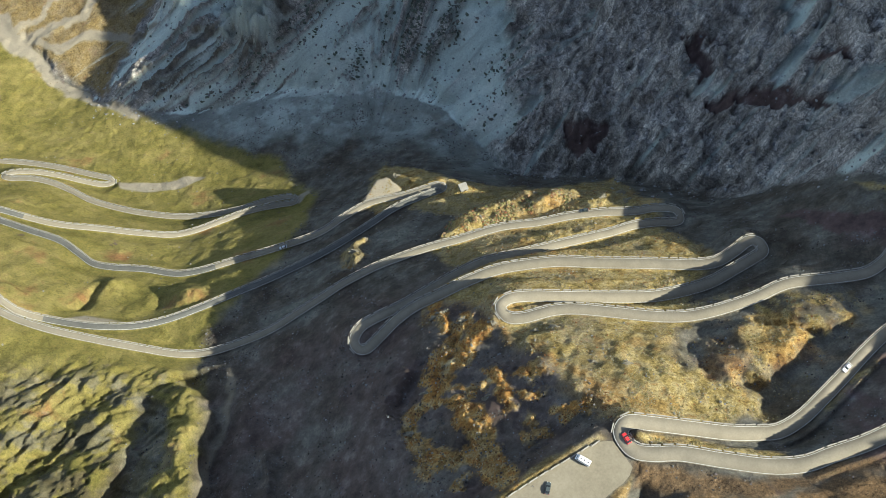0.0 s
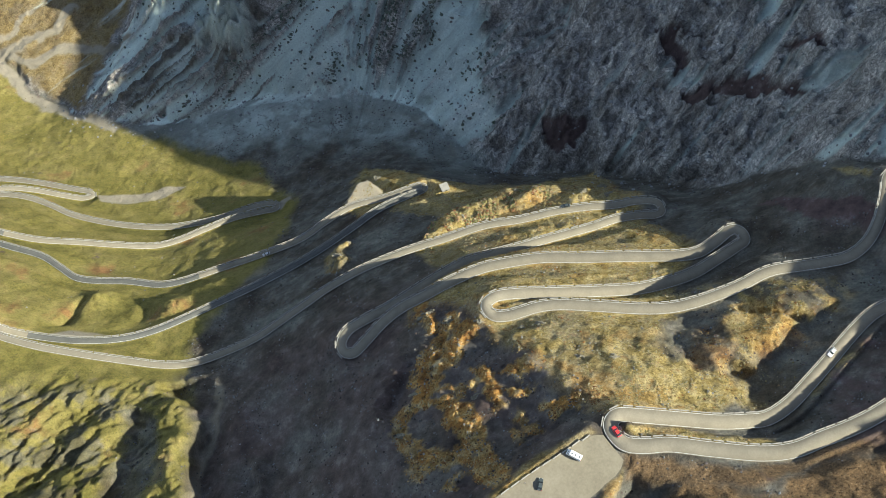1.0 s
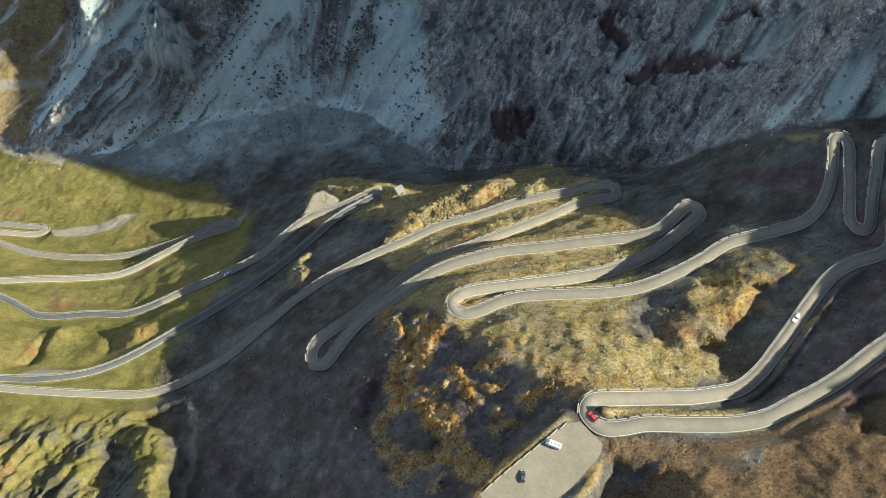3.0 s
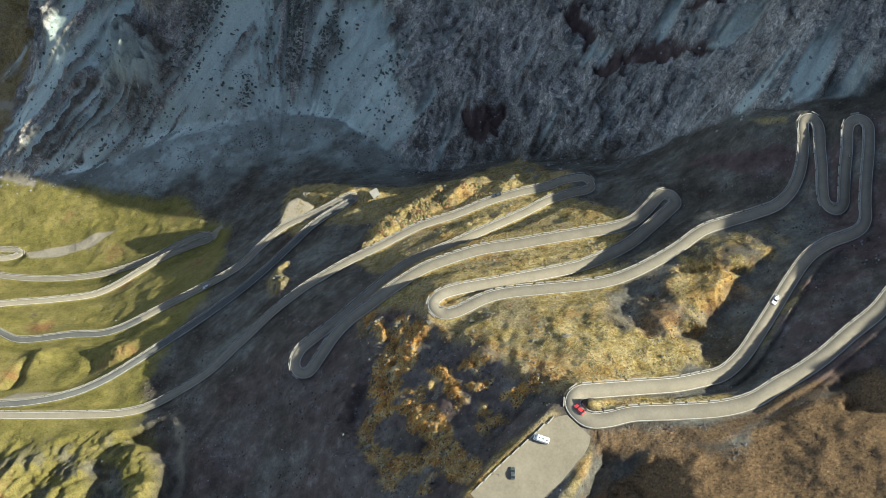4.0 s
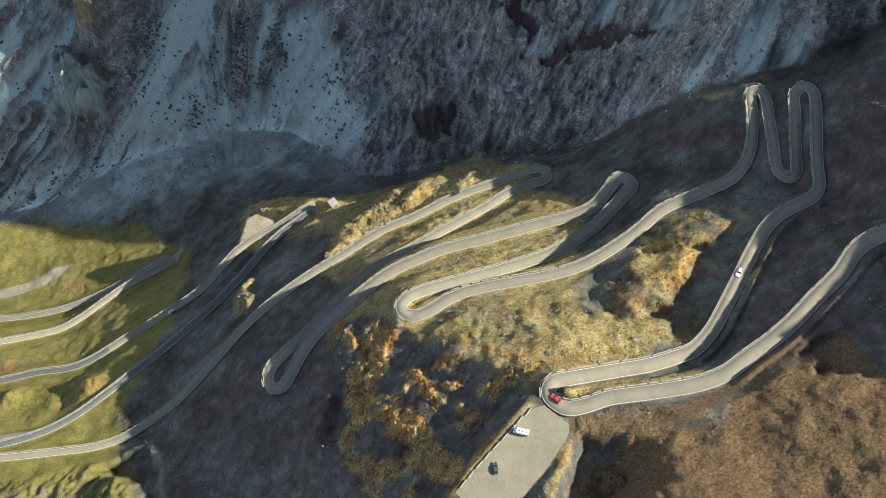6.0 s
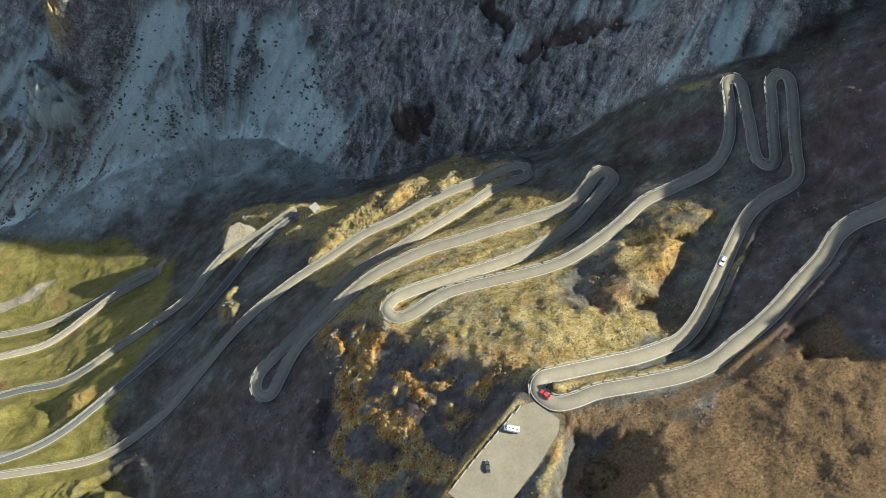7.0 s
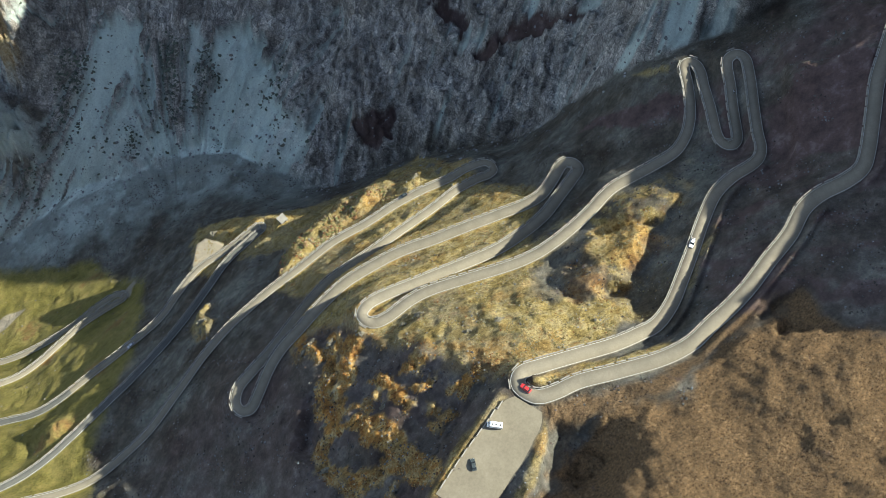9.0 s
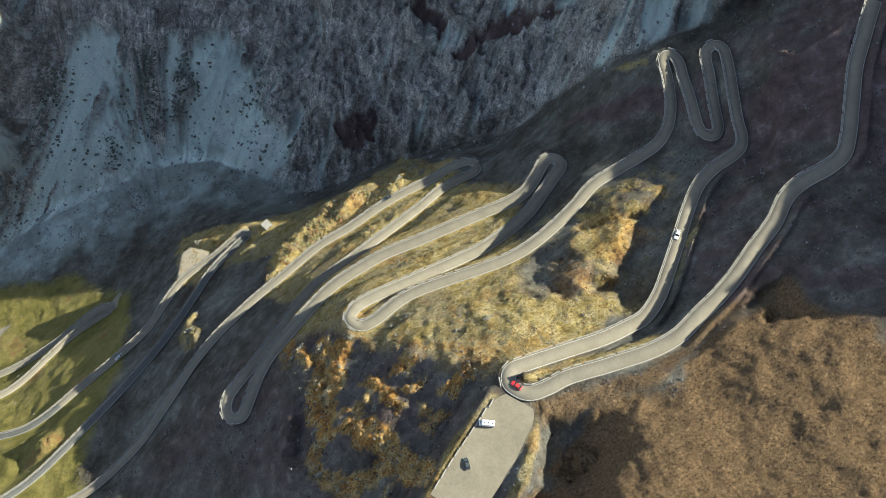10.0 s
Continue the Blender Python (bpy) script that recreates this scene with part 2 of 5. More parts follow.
VERGE_SOUTH = [
    (69, 68), (96, 63), (122, 65), (149, 72), (160, 72), (148, 66), (121, 59), (94, 55),
    (76, 59), (68, 62),
]
SHADE_LEGS = [
    (114, 80), (135, 88), (158, 103), (176, 116), (183, 116), (176, 103), (160, 93), (137, 80),
    (119, 75),
]
LIT_CRAG = [
    (-113, 446), (-101, 453), (-91, 458), (-79, 451), (-84, 445), (-93, 435), (-107, 432),
]
SLOPE_NORTH = [
    (-5, 198), (13, 221), (31, 227), (46, 237), (61, 242), (70, 230), (49, 214), (32, 208),
    (14, 200), (-1, 195),
]
VERGE_HIGH = [
    (135, 128), (143, 139), (157, 143), (167, 140), (161, 130), (153, 123), (141, 124),
]
GULLY_PALE = [
    (-103, 139), (-96, 134), (-98, 112), (-100, 93), (-102, 75), (-106, 74), (-104, 99), (-103, 119),
]
POCKET_EAST = [
    (90, 113), (99, 127), (108, 132), (116, 129), (115, 118), (106, 108), (96, 103),
]
RUSSET_EAST = [
    (114, 125), (137, 133), (159, 135), (147, 118), (123, 103), (111, 96), (108, 107),
]
PALE_CRAG = [
    (-135, 437), (-124, 433), (-112, 417), (-108, 409), (-120, 393), (-142, 404), (-149, 409), (-146, 431),
]
SCREE_HIGH = [
    (-56, 446), (-15, 427), (-24, 418), (-46, 407), (-63, 394), (-88, 394), (-119, 387), (-131, 389), (-105, 404), (-80, 426),
]
SCREE_BAND = [
    (2, 412), (12, 409), (16, 398), (29, 381), (13, 376), (2, 388), (-6, 397),
]
RUST_TOP = [
    (129, 324), (144, 318), (148, 313), (143, 309), (145, 297), (140, 296), (136, 308), (138, 314), (129, 316),
]
SCREE_LEDGE = [
    (160, 324), (181, 314), (184, 294), (190, 266), (203, 258), (198, 235), (180, 257), (176, 269), (170, 284), (177, 300),
]
DELL_A = [
    (-194, 178), (-190, 190), (-186, 197), (-181, 205), (-179, 194), (-185, 186), (-187, 177),
]
DELL_B = [
    (-153, 179), (-154, 189), (-150, 199), (-143, 203), (-140, 188), (-145, 180),
]
DELL_RIB = [
    (-142, 123), (-125, 110), (-122, 92), (-127, 81), (-130, 66), (-155, 66), (-147, 82), (-141, 96), (-142, 111),
]
DELL_CORNER = [
    (-200, 69), (-194, 82), (-188, 91), (-179, 92), (-189, 84), (-187, 69),
]
VERGE_WEST = [
    (58, 76), (48, 70), (33, 61), (19, 53), (16, 55), (31, 65), (49, 74), (57, 78),
]
VERGE_EAST = [
    (67, 64), (59, 55), (49, 47), (40, 41), (44, 38), (54, 45), (65, 56),
]
FAN_TRACK = [
    (-56, 360), (-22, 352), (7, 334), (26, 306), (20, 303), (3, 328), (-22, 346),
]
POCKET_VERGE = [
    (70, 62), (77, 61), (82, 51), (78, 44), (68, 43), (62, 32), (48, 37), (61, 47),
]
STIPPLE_MIDDLE = [
    (-25, 420), (19, 400), (9, 387), (-10, 378), (-24, 374), (-47, 379), (-61, 380), (-49, 392), (-36, 400),
]
STIPPLE_WEST = [
    (-79, 435), (-52, 426), (-72, 412), (-89, 397), (-108, 387), (-146, 376), (-189, 367), (-156, 379), (-124, 391), (-97, 409),
]
STIPPLE_EAST = [
    (34, 367), (53, 367), (61, 335), (52, 314), (35, 319), (32, 340),
]
WALL_HEATH_A = [
    (-120, 437), (-104, 427), (-98, 414), (-108, 397), (-112, 402),
]
WALL_HEATH_B = [
    (-174, 419), (-152, 411), (-153, 398), (-162, 387), (-183, 388),
]
WALL_HEATH_C = [
    (-143, 404), (-121, 393), (-132, 388), (-143, 391),
]
WALL_HEATH_D = [
    (-211, 401), (-191, 406), (-175, 415), (-149, 414), (-154, 395), (-170, 385), (-179, 383), (-178, 374), (-191, 371), (-212, 387),
]
SCREE_LEDGE_LOW = [
    (124, 298), (143, 300), (155, 290), (153, 286), (139, 288),
]
RUST_SMALL = [
    (183, 282), (190, 279), (193, 271), (191, 265), (185, 274),
]
RUST_LEGS = [
    (197, 164), (201, 163), (191, 143), (187, 143),
]
VERGE_TOP = [
    (183, 202), (188, 198), (192, 191), (189, 188), (185, 195),
]
DELL_EDGE = [
    (-127, 134), (-110, 114), (-106, 95), (-104, 79), (-106, 64), (-82, 64), (-84, 98), (-94, 124), (-108, 140),
]
THICKETS = [
    (46, 219), (52, 226), (60, 224), (63, 216), (56, 214), (50, 214),
]
FLANK_EDGE = [
    (-3, 159), (-6, 139), (-2, 126), (-11, 121), (-21, 105), (-21, 80), (-3, 63), (14, 52), (0, 46), (-45, 78), (-45, 110), (-34, 132), (-16, 152),
]
DEBRIS_HOLLOW = [
    (153, 72), (166, 65), (168, 54), (158, 52), (147, 54), (148, 64),
]
KNOLL_GRASS = [
    (-45, 188), (-37, 189), (-40, 203), (-39, 213), (-47, 214), (-50, 203),
]
DELL_PASS = [
    (248, 160), (236, 167), (221, 157), (225, 145), (238, 144),
]
POCKET_HIGH = [
    (123, 132), (131, 135), (141, 130), (151, 128), (147, 123), (135, 126), (126, 124),
]
POCKET_LOW = [
    (113, 109), (122, 108), (125, 102), (121, 97), (113, 100),
]
# skyline of the unseen shoulder, fitted to where its shade should end
SHOULDER_ACROSS = (-200, 50, 70, 84, 97, 103, 110, 113, 123, 135, 142, 150, 160, 172, 178, 187, 194, 199, 203, 208, 216, 222, 230, 240, 246, 251, 254, 258, 263, 268, 277, 300, 345, 354, 362, 370, 398, 408, 430, 500)
SHOULDER_HEIGHT = (320, 395, 460, 486, 496, 494, 488, 491, 483, 477, 474, 470, 469, 464, 464, 462, 455, 454, 455, 449, 445, 444, 442, 441, 447, 455, 463, 468, 474, 483, 492, 537, 535, 535, 536, 561, 580, 544, 548, 568)


def spline(points, step):
    """A smooth line through the points, sampled about every step metres."""
    p = np.array(points, float)
    p = np.vstack([2 * p[0] - p[1], p, 2 * p[-1] - p[-2]])
    out = []
    for a, b, c, d in zip(p[:-3], p[1:-2], p[2:-1], p[3:]):
        n = max(2, int(np.linalg.norm(c - b) / step))
        u = (np.arange(n) / n)[:, None]
        out.append(0.5 * (2 * b + (c - a) * u + (2 * a - 5 * b + 4 * c - d) * u ** 2 + (3 * b - 3 * c + d - a) * u ** 3))
    return np.vstack(out + [p[-2:-1]])


def smooth_line(z, n):
    k = np.hanning(2 * n + 3)[1:-1]
    return np.convolve(np.pad(z, n, mode="edge"), k / k.sum(), "valid")


def lattice(ix, iy, seed):
    h = (ix.astype(np.int64) * 374761393 + iy.astype(np.int64) * 668265263 + seed * 1442695041) & 0x7FFFFFFF
    h = ((h ^ (h >> 13)) * 1274126177) & 0x7FFFFFFF
    return ((h ^ (h >> 16)) & 0xFFFF) / 65535.0


def noise2(x, y, seed=0):
    """Smooth value noise, -1 to 1."""
    ix, iy = np.floor(x), np.floor(y)
    fx, fy = x - ix, y - iy
    fx, fy = fx * fx * fx * (fx * (6 * fx - 15) + 10), fy * fy * fy * (fy * (6 * fy - 15) + 10)
    a, b = lattice(ix, iy, seed), lattice(ix + 1, iy, seed)
    c, d = lattice(ix, iy + 1, seed), lattice(ix + 1, iy + 1, seed)
    return 2 * ((a * (1 - fx) + b * fx) * (1 - fy) + (c * (1 - fx) + d * fx) * fy) - 1


def fbm(x, y, size, octaves, seed=0, gain=0.5, ridged=False):
    total, amp, s = 0.0, 1.0, size
    for k in range(octaves):
        ca, sa = math.cos(0.6 * k), math.sin(0.6 * k)
        n = noise2((x * ca - y * sa) / s, (x * sa + y * ca) / s, seed + k)
        total = total + amp * ((1 - 2 * np.abs(n)) if ridged else n)
        amp, s = amp * gain, s / 2
    return total


def step01(x, a, b):
    t = np.clip((x - a) / (b - a), 0, 1)
    return t * t * (3 - 2 * t)


# smooth slope through the road and a few heights beside it
CONTROL = np.array(ROAD[::2] + ANCHORS, float)


def plate(points, smooth=4.0):
    c = points[:, :2]
    r2 = ((c[:, None] - c[None]) ** 2).sum(2)
    k = np.where(r2 > 0, r2 * np.log(np.maximum(r2, 1e-9)) * 0.5, 0) + smooth * 50 * np.eye(len(c))
    p = np.c_[np.ones(len(c)), c]
    a = np.block([[k, p], [p.T, np.zeros((3, 3))]])
    return np.linalg.solve(a, np.r_[points[:, 2], 0, 0, 0])


WEIGHTS = plate(CONTROL)


def slope_height(x, y):
    out = WEIGHTS[-3] + WEIGHTS[-2] * x + WEIGHTS[-1] * y
    for (cx, cy, _), w in zip(CONTROL, WEIGHTS):
        r2 = (x - cx) ** 2 + (y - cy) ** 2
        out = out + w * r2 * np.log(np.maximum(r2, 1e-6)) * 0.5
    return out


GX0, GX1, GY0, GY1, STEP = -330.0, 300.0, -20.0, 500.0, 0.9


def graded(a, b, step, reach):
    inner = np.arange(a, b + step / 2, step)
    out, s = [], step
    while not out or out[-1] < reach:
        s *= 1.25
        out.append((out[-1] if out else 0) + s)
    out = np.array(out)
    return np.r_[(a - out)[::-1], inner, inner[-1] + out]


XS, YS = graded(GX0, GX1, STEP, 2500), graded(GY0, GY1, STEP, 2500)
GX, GY = np.meshgrid(XS, YS)


def coarse_to_grid(function, cell=7.0):
    """Works out a slow function on a coarse net and spreads it over the ground's own net."""
    cx, cy = np.arange(GX0 - 14, GX1 + 21, cell), np.arange(GY0 - 14, GY1 + 21, cell)
    v = function(*np.meshgrid(cx, cy))
    fx = np.clip((XS - cx[0]) / cell, 0, len(cx) - 1.001)
    fy = np.clip((YS - cy[0]) / cell, 0, len(cy) - 1.001)
    ix, iy = fx.astype(int), fy.astype(int)
    tx, ty = (fx - ix)[None, :], (fy - iy)[:, None]
    top = v[iy][:, ix] * (1 - tx) + v[iy][:, ix + 1] * tx
    low = v[iy + 1][:, ix] * (1 - tx) + v[iy + 1][:, ix + 1] * tx
    return top * (1 - ty) + low * ty


def to_line(x, y, line):
    """Signed distance from a line (positive on its left), and height and place along it at the foot."""
    best = np.full(x.shape, 1e9)
    side, height, place = np.zeros(x.shape), np.zeros(x.shape), np.zeros(x.shape)
    for k, (a, b) in enumerate(zip(line[:-1], line[1:])):
        d = b - a
        u = np.clip(((x - a[0]) * d[0] + (y - a[1]) * d[1]) / (d[0] ** 2 + d[1] ** 2), 0, 1)
        px, py = x - a[0] - u * d[0], y - a[1] - u * d[1]
        r = np.hypot(px, py)
        near = r < best
        best = np.where(near, r, best)
        side = np.where(near, np.sign(d[0] * py - d[1] * px), side)
        height = np.where(near, a[2] + u * d[2], height)
        place = np.where(near, k + u, place)
    return best * side, height, place



def to_shape(x, y, shape):
    """Distance from the edge of a closed outline, positive inside."""
    inside, best = np.zeros(x.shape, bool), np.full(x.shape, 1e9)
    for (ax, ay), (bx, by) in zip(shape, shape[1:] + shape[:1]):
        dx, dy = bx - ax, by - ay
        u = np.clip(((x - ax) * dx + (y - ay) * dy) / (dx * dx + dy * dy), 0, 1)
        best = np.minimum(best, np.hypot(x - ax - u * dx, y - ay - u * dy))
        if dy:
            inside ^= ((ay > y) != (by > y)) & (x < ax + (y - ay) / dy * dx)
    return np.where(inside, best, -best)


WARP = (fbm(GX, GY, 22, 5, 70, 0.6) * 4.5, fbm(GX, GY, 22, 5, 80, 0.6) * 4.5)


def cover(shape, soft=3.0, ragged=1.0):
    """How far the ground lies within an outline with a ragged, soft edge, 0 to 1."""
    out = np.zeros(GX.shape)
    xs, ys = [p[0] for p in shape], [p[1] for p in shape]
    i0, i1 = np.searchsorted(YS, (min(ys) - 25, max(ys) + 25))
    j0, j1 = np.searchsorted(XS, (min(xs) - 25, max(xs) + 25))
    part = (slice(i0, i1), slice(j0, j1))
    d = to_shape(GX[part] + ragged * WARP[0][part], GY[part] + ragged * WARP[1][part], shape)
    out[part] = step01(d, -soft, soft)
    return out


valley = spline(VALLEY_LINE, 12.0)
PIECE = (len(valley) - 1) / (len(VALLEY_LINE) - 1)
slope_z = coarse_to_grid(slope_height)
wall_n = coarse_to_grid(lambda x, y: to_line(x, y, valley)[0], 3.5)
wall_z = coarse_to_grid(lambda x, y: to_line(x, y, valley)[1])
wall_s = coarse_to_grid(lambda x, y: to_line(x, y, valley)[2]) / PIECE
arcs = np.r_[0, np.cumsum(np.hypot(*np.diff(valley[:, :2], axis=0).T))]
wall_arc = np.interp(wall_s * PIECE, np.arange(len(arcs)), arcs)
beyond = np.maximum(wall_n + WARP[0] * 0.8, 0)
steep = 0.22 + 0.1 * step01(wall_s, 3.0, 5.5) + 0.63 * step01(wall_s, 4.2, 8.0)
inside = step01(wall_n + 1.3 * WARP[0], -2, 7)

# covers
meadow = cover(MEADOW, 5)
golden = np.maximum.reduce([cover(GOLDEN, 3), cover(VERGE_WEST, 1, 0.3), cover(VERGE_EAST, 1, 0.3), cover(VERGE_TIP, 1, 0.3), 0.85 * cover(VERGE_HIGH, 4, 1.2), 0.8 * cover(VERGE_TOP, 1.5, 0.5), 0.8 * cover(VERGE_BANK, 1.5, 0.4)])
orange = cover(ORANGE, 3)
debris = np.maximum(cover(DEBRIS, 5, 2.2), 0.9 * cover(VERGE_SOUTH, 2, 0.6))
rust = np.maximum.reduce([cover(s, 4.5, 0.9) for s in (RUST_LOW, RUST_HIGH, RUST_TOP, RUST_SMALL, RUST_ZIGZAG, RUST_LEGS, RUST_EAST)])
rust = step01(rust + 0.28 * fbm(GX * 0.6 + GY * 0.8, (GX * 0.8 - GY * 0.6) * 0.5, 7, 5, 75, 0.7), 0.36, 0.62)
stipple = np.maximum.reduce([cover(STIPPLE_MIDDLE, 4), cover(STIPPLE_WEST, 4), 0.35 * cover(STIPPLE_EAST, 5)])
scree = np.maximum.reduce([cover(SCREE_MAIN, 8, 1.0), 0.62 * stipple, 0.4 * cover(STIPPLE_EAST, 10, 1.5), 0.6 * cover(SCREE_WEST, 8, 1.0)] + [0.55 * cover(s, 8, 1.2) for s in (SCREE_EAST, SCREE_LEDGE, SCREE_LEDGE_LOW)]) * step01(wall_n, -6, 2)
gravel = np.maximum.reduce([cover(RIVER, 1.5, 0.7), *[cover(s, 1.5, 0.8) * 0.95 for s in (CHANNEL_A, CHANNEL_B, CHANNEL_C)], cover(GULLY_PALE, 2.0, 0.9) * 0.6, cover(FAN_TRACK, 3, 0.6) * 0.22]
                           + [cover(s, 0.7, 0.15) for s in (YARD_PROMONTORY, YARD_LOWER, YARD_GULLY, YARD_BEND)])
far_bank = cover(FAR_BANK, 5)
band = fbm(GX * 0.36 + GY * 0.93 + 0.5 * WARP[0], (GX * 0.93 - GY * 0.36) * 0.3, 11, 5, 161, 0.65)
moor_east = cover(MOOR_EAST, 7, 2.0) * (0.25 + 0.75 * step01(band, -0.35, 0.25))
# darker brown tone over the lower heath
low_heath_tone = step01(-GX, -75, -35) * step01(-GY + 0.35 * GX + 2.5 * WARP[0], -200, -150) * (1 - meadow) * (1 - debris) * (0.45 + 0.55 * step01(fbm(GX, GY, 26, 4, 141, 0.6), -0.35, 0.3))

wall_heath = np.maximum.reduce([cover(s, 2.5, 0.8) for s in (WALL_HEATH_A, WALL_HEATH_B, WALL_HEATH_C, WALL_HEATH_D)])
pale_crag = cover(PALE_CRAG, 3, 0.8)

flow_bend = wall_arc - np.interp(wall_s, (2, 5, 7, 8.5, 16), (1.9, 1.7, 1.0, 0.35, 0.3)) * beyond

# the scree chutes on the western wall all run one way
slant = step01(wall_s, 8.4, 7.0)
flow = flow_bend * (1 - slant) + slant * (GY * 0.88 - GX * 0.47)
fall = beyond * (1 - slant) + slant * (GX * 0.88 + GY * 0.47)
chute = fbm(GY * 0.88 - GX * 0.47 + 0.3 * WARP[0], (GX * 0.88 + GY * 0.47) * 0.06, 10, 5, 37, 0.76)
chutes = step01(wall_s, 3.2, 4.2) * slant * inside * (1 - pale_crag) * (1 - far_bank)
wall_heath = np.maximum(wall_heath * (1 - 0.7 * slant * step01(chute, 0.1, 0.4)), 0.3 * chutes * step01(-chute, 0.3, 0.6))
scree_high = np.maximum(0.95 * cover(SCREE_HIGH, 6, 1.0) * step01(chute, -0.7, -0.2), 0.8 * cover(SCREE_BAND, 6, 1.0))
scree = np.maximum.reduce([scree * (1 - 0.75 * slant * step01(-chute, 0.25, 0.5)), 0.9 * chutes * step01(chute, -0.35, 0.3), scree_high]) * (1 - 0.95 * pale_crag)
wall_heath = wall_heath * (1 - 0.9 * scree_high)

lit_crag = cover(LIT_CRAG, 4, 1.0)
scree = step01(scree + 0.42 * inside * fbm(flow, fall * 0.1, 8, 5, 39, 0.65), 0.3, 0.7) * (1 - 0.9 * lit_crag)

# relief of the rock wall: gullies and ribs that run down it, broken into crags
down = fbm(flow_bend, beyond * 0.25, 17, 5, 3, 0.58, ridged=True) * (1 - slant) + slant * 0.8 * fbm(GY * 0.88 - GX * 0.47, fall * 0.2, 17, 5, 3, 0.6, ridged=True)
crag = fbm(GX + 0.5 * WARP[1], GY + 0.5 * WARP[0], 12, 5, 11, 0.68, ridged=True)
contorted = step01(wall_s, 8.2, 9.8)
big = fbm(GX, GY, 75, 2, 15)
rough_rock = inside * (1 - 0.93 * scree) * (1 - 0.8 * far_bank) * (1 - 0.6 * rust)
scree = scree * (0.72 + 0.28 * step01(fbm(flow, fall * 0.12, 15, 5, 33, 0.65), -0.6, 0.15))
scree = np.maximum(scree, 0.62 * step01(wall_n + 3 * WARP[0], -60, 2) * step01(-wall_n, -8, 0) * (0.55 + 0.45 * step01(fbm(GX, GY, 14, 5, 35, 0.65), -0.5, 0.4)) * step01(wall_s, 10.5, 8.5) * step01(wall_s, 4.6, 6.0) * (1 - meadow))
wall = wall_z + beyond * steep + inside * big * 6 * step01(beyond, 0, 60)
wall = wall + rough_rock * step01(beyond, 0, 18) * ((6.0 - 3.2 * contorted - 3.0 * slant) * down + (2.0 + 1.3 * contorted) * crag + 0.7 * contorted * fbm(GX, GY, 4.5, 2, 13, 0.7, ridged=True) + 2.0)
for kx, ky, lift, radius in CRAGS:
    wall = wall + lift * np.exp(-(((GX - kx) ** 2 + (GY - ky) ** 2) / radius ** 2) ** 1.5) * (1 + 0.25 * crag)
wall = wall + pale_crag * (2.5 * crag + 2.0 * fbm(flow, fall * 0.2, 8, 4, 23, 0.65, ridged=True))
wall = wall + scree * inside * 0.5 * fbm(flow, fall * 0.2, 6, 3, 21)

# relief of the slope
hummock = fbm(GX, GY, 15, 5, 31, 0.52)
tussock = fbm(GX, GY, 4.0, 2, 41, 0.65)
rocky = np.clip(orange + golden, 0, 1)
west = step01(-GX, 85, 150) * step01(-GY, -150, -125)
relief = hummock * (0.9 + 0.5 * golden + 0.2 * debris + 1.0 * west) + tussock * (0.15 + 0.2 * rocky + 0.8 * west + 0.1 * debris)
relief = relief + west * (3.0 * fbm(GY * 0.75 - GX * 0.65, (GX * 0.75 + GY * 0.65) * 0.35, 14, 5, 51, 0.6, ridged=True) + 0.7 * step01(-GY, -125, -95) * fbm(GX, GY, 6, 3, 53, 0.7, ridged=True))
rill = fbm(GX * 0.45 + GY * 0.89, (GX * 0.89 - GY * 0.45) * 0.3, 5, 4, 97, 0.65)
spine = fbm(GX + 0.4 * WARP[0], GY + 0.4 * WARP[1], 24, 5, 91, 0.58, ridged=True)
relief = relief + golden * (0.7 * spine + 0.55 * rill) + debris * (0.7 * spine + 0.5 * rill) + meadow * (0.5 * fbm(GX, GY, 9, 3, 95, 0.6) + 0.35 * west * fbm(GX, GY, 3.5, 2, 96, 0.7))
land_z = slope_z + relief * (1 - inside)
for kx, ky, lift, radius in KNOLLS:
    land_z = land_z + lift * np.exp(-((GX + 0.5 * WARP[1] - kx) ** 2 + (GY + 0.5 * WARP[0] - ky) ** 2) / radius ** 2) * (1 + 0.22 * crag)
land_z = land_z + 7.5 * cover(SLOPE_NORTH, 6.0, 0.5)
jagged = 0.9 + 0.22 * fbm(GX, GY, 9, 5, 121, 0.72)
i0, i1 = np.searchsorted(YS, (45, 330))
j0, j1 = np.searchsorted(XS, (-150, 170))
zone = (slice(i0, i1), slice(j0, j1))
rx, ry = GX[zone] + 0.4 * WARP[0][zone], GY[zone] + 0.4 * WARP[1][zone]
for width, lift, crest in CRESTS:
    d = np.abs(to_line(rx, ry, np.array([(x, y, 0) for x, y in crest]))[0])
    land_z[zone] = land_z[zone] + lift * np.exp(-(d / width) ** 2) * jagged[zone]
height = land_z * (1 - inside) + wall * inside

yard = cover(YARD_PROMONTORY, 2.0, 0.1)
height = height * (1 - yard) + 178.5 * yard

# dells dug below the brow on their sunward side, to fall in shade
BROW = 0.767


def shade_dell(shape, depth, ragged, soft=3.5, deepest=30.0):
    c = cover(shape, soft, ragged)
    i, j = np.where(c > 0.02)
    x, y, w = GX[i, j], GY[i, j], c[i, j]
    brow = np.full(len(x), -1e9)
    for r in np.arange(1.0, 60.0, 1.0):
        u = np.clip(np.searchsorted(XS, x + 0.957 * r), 0, len(XS) - 1)
        v = np.clip(np.searchsorted(YS, y - 0.29 * r), 0, len(YS) - 1)
        brow = np.maximum(brow, np.where(c[v, u] < 0.3, height[v, u] - BROW * r, -1e9))
    height[i, j] = height[i, j] * (1 - w) + np.maximum(np.minimum(height[i, j], brow - depth * w + 0.5 * hummock[i, j]), height[i, j] - deepest) * w


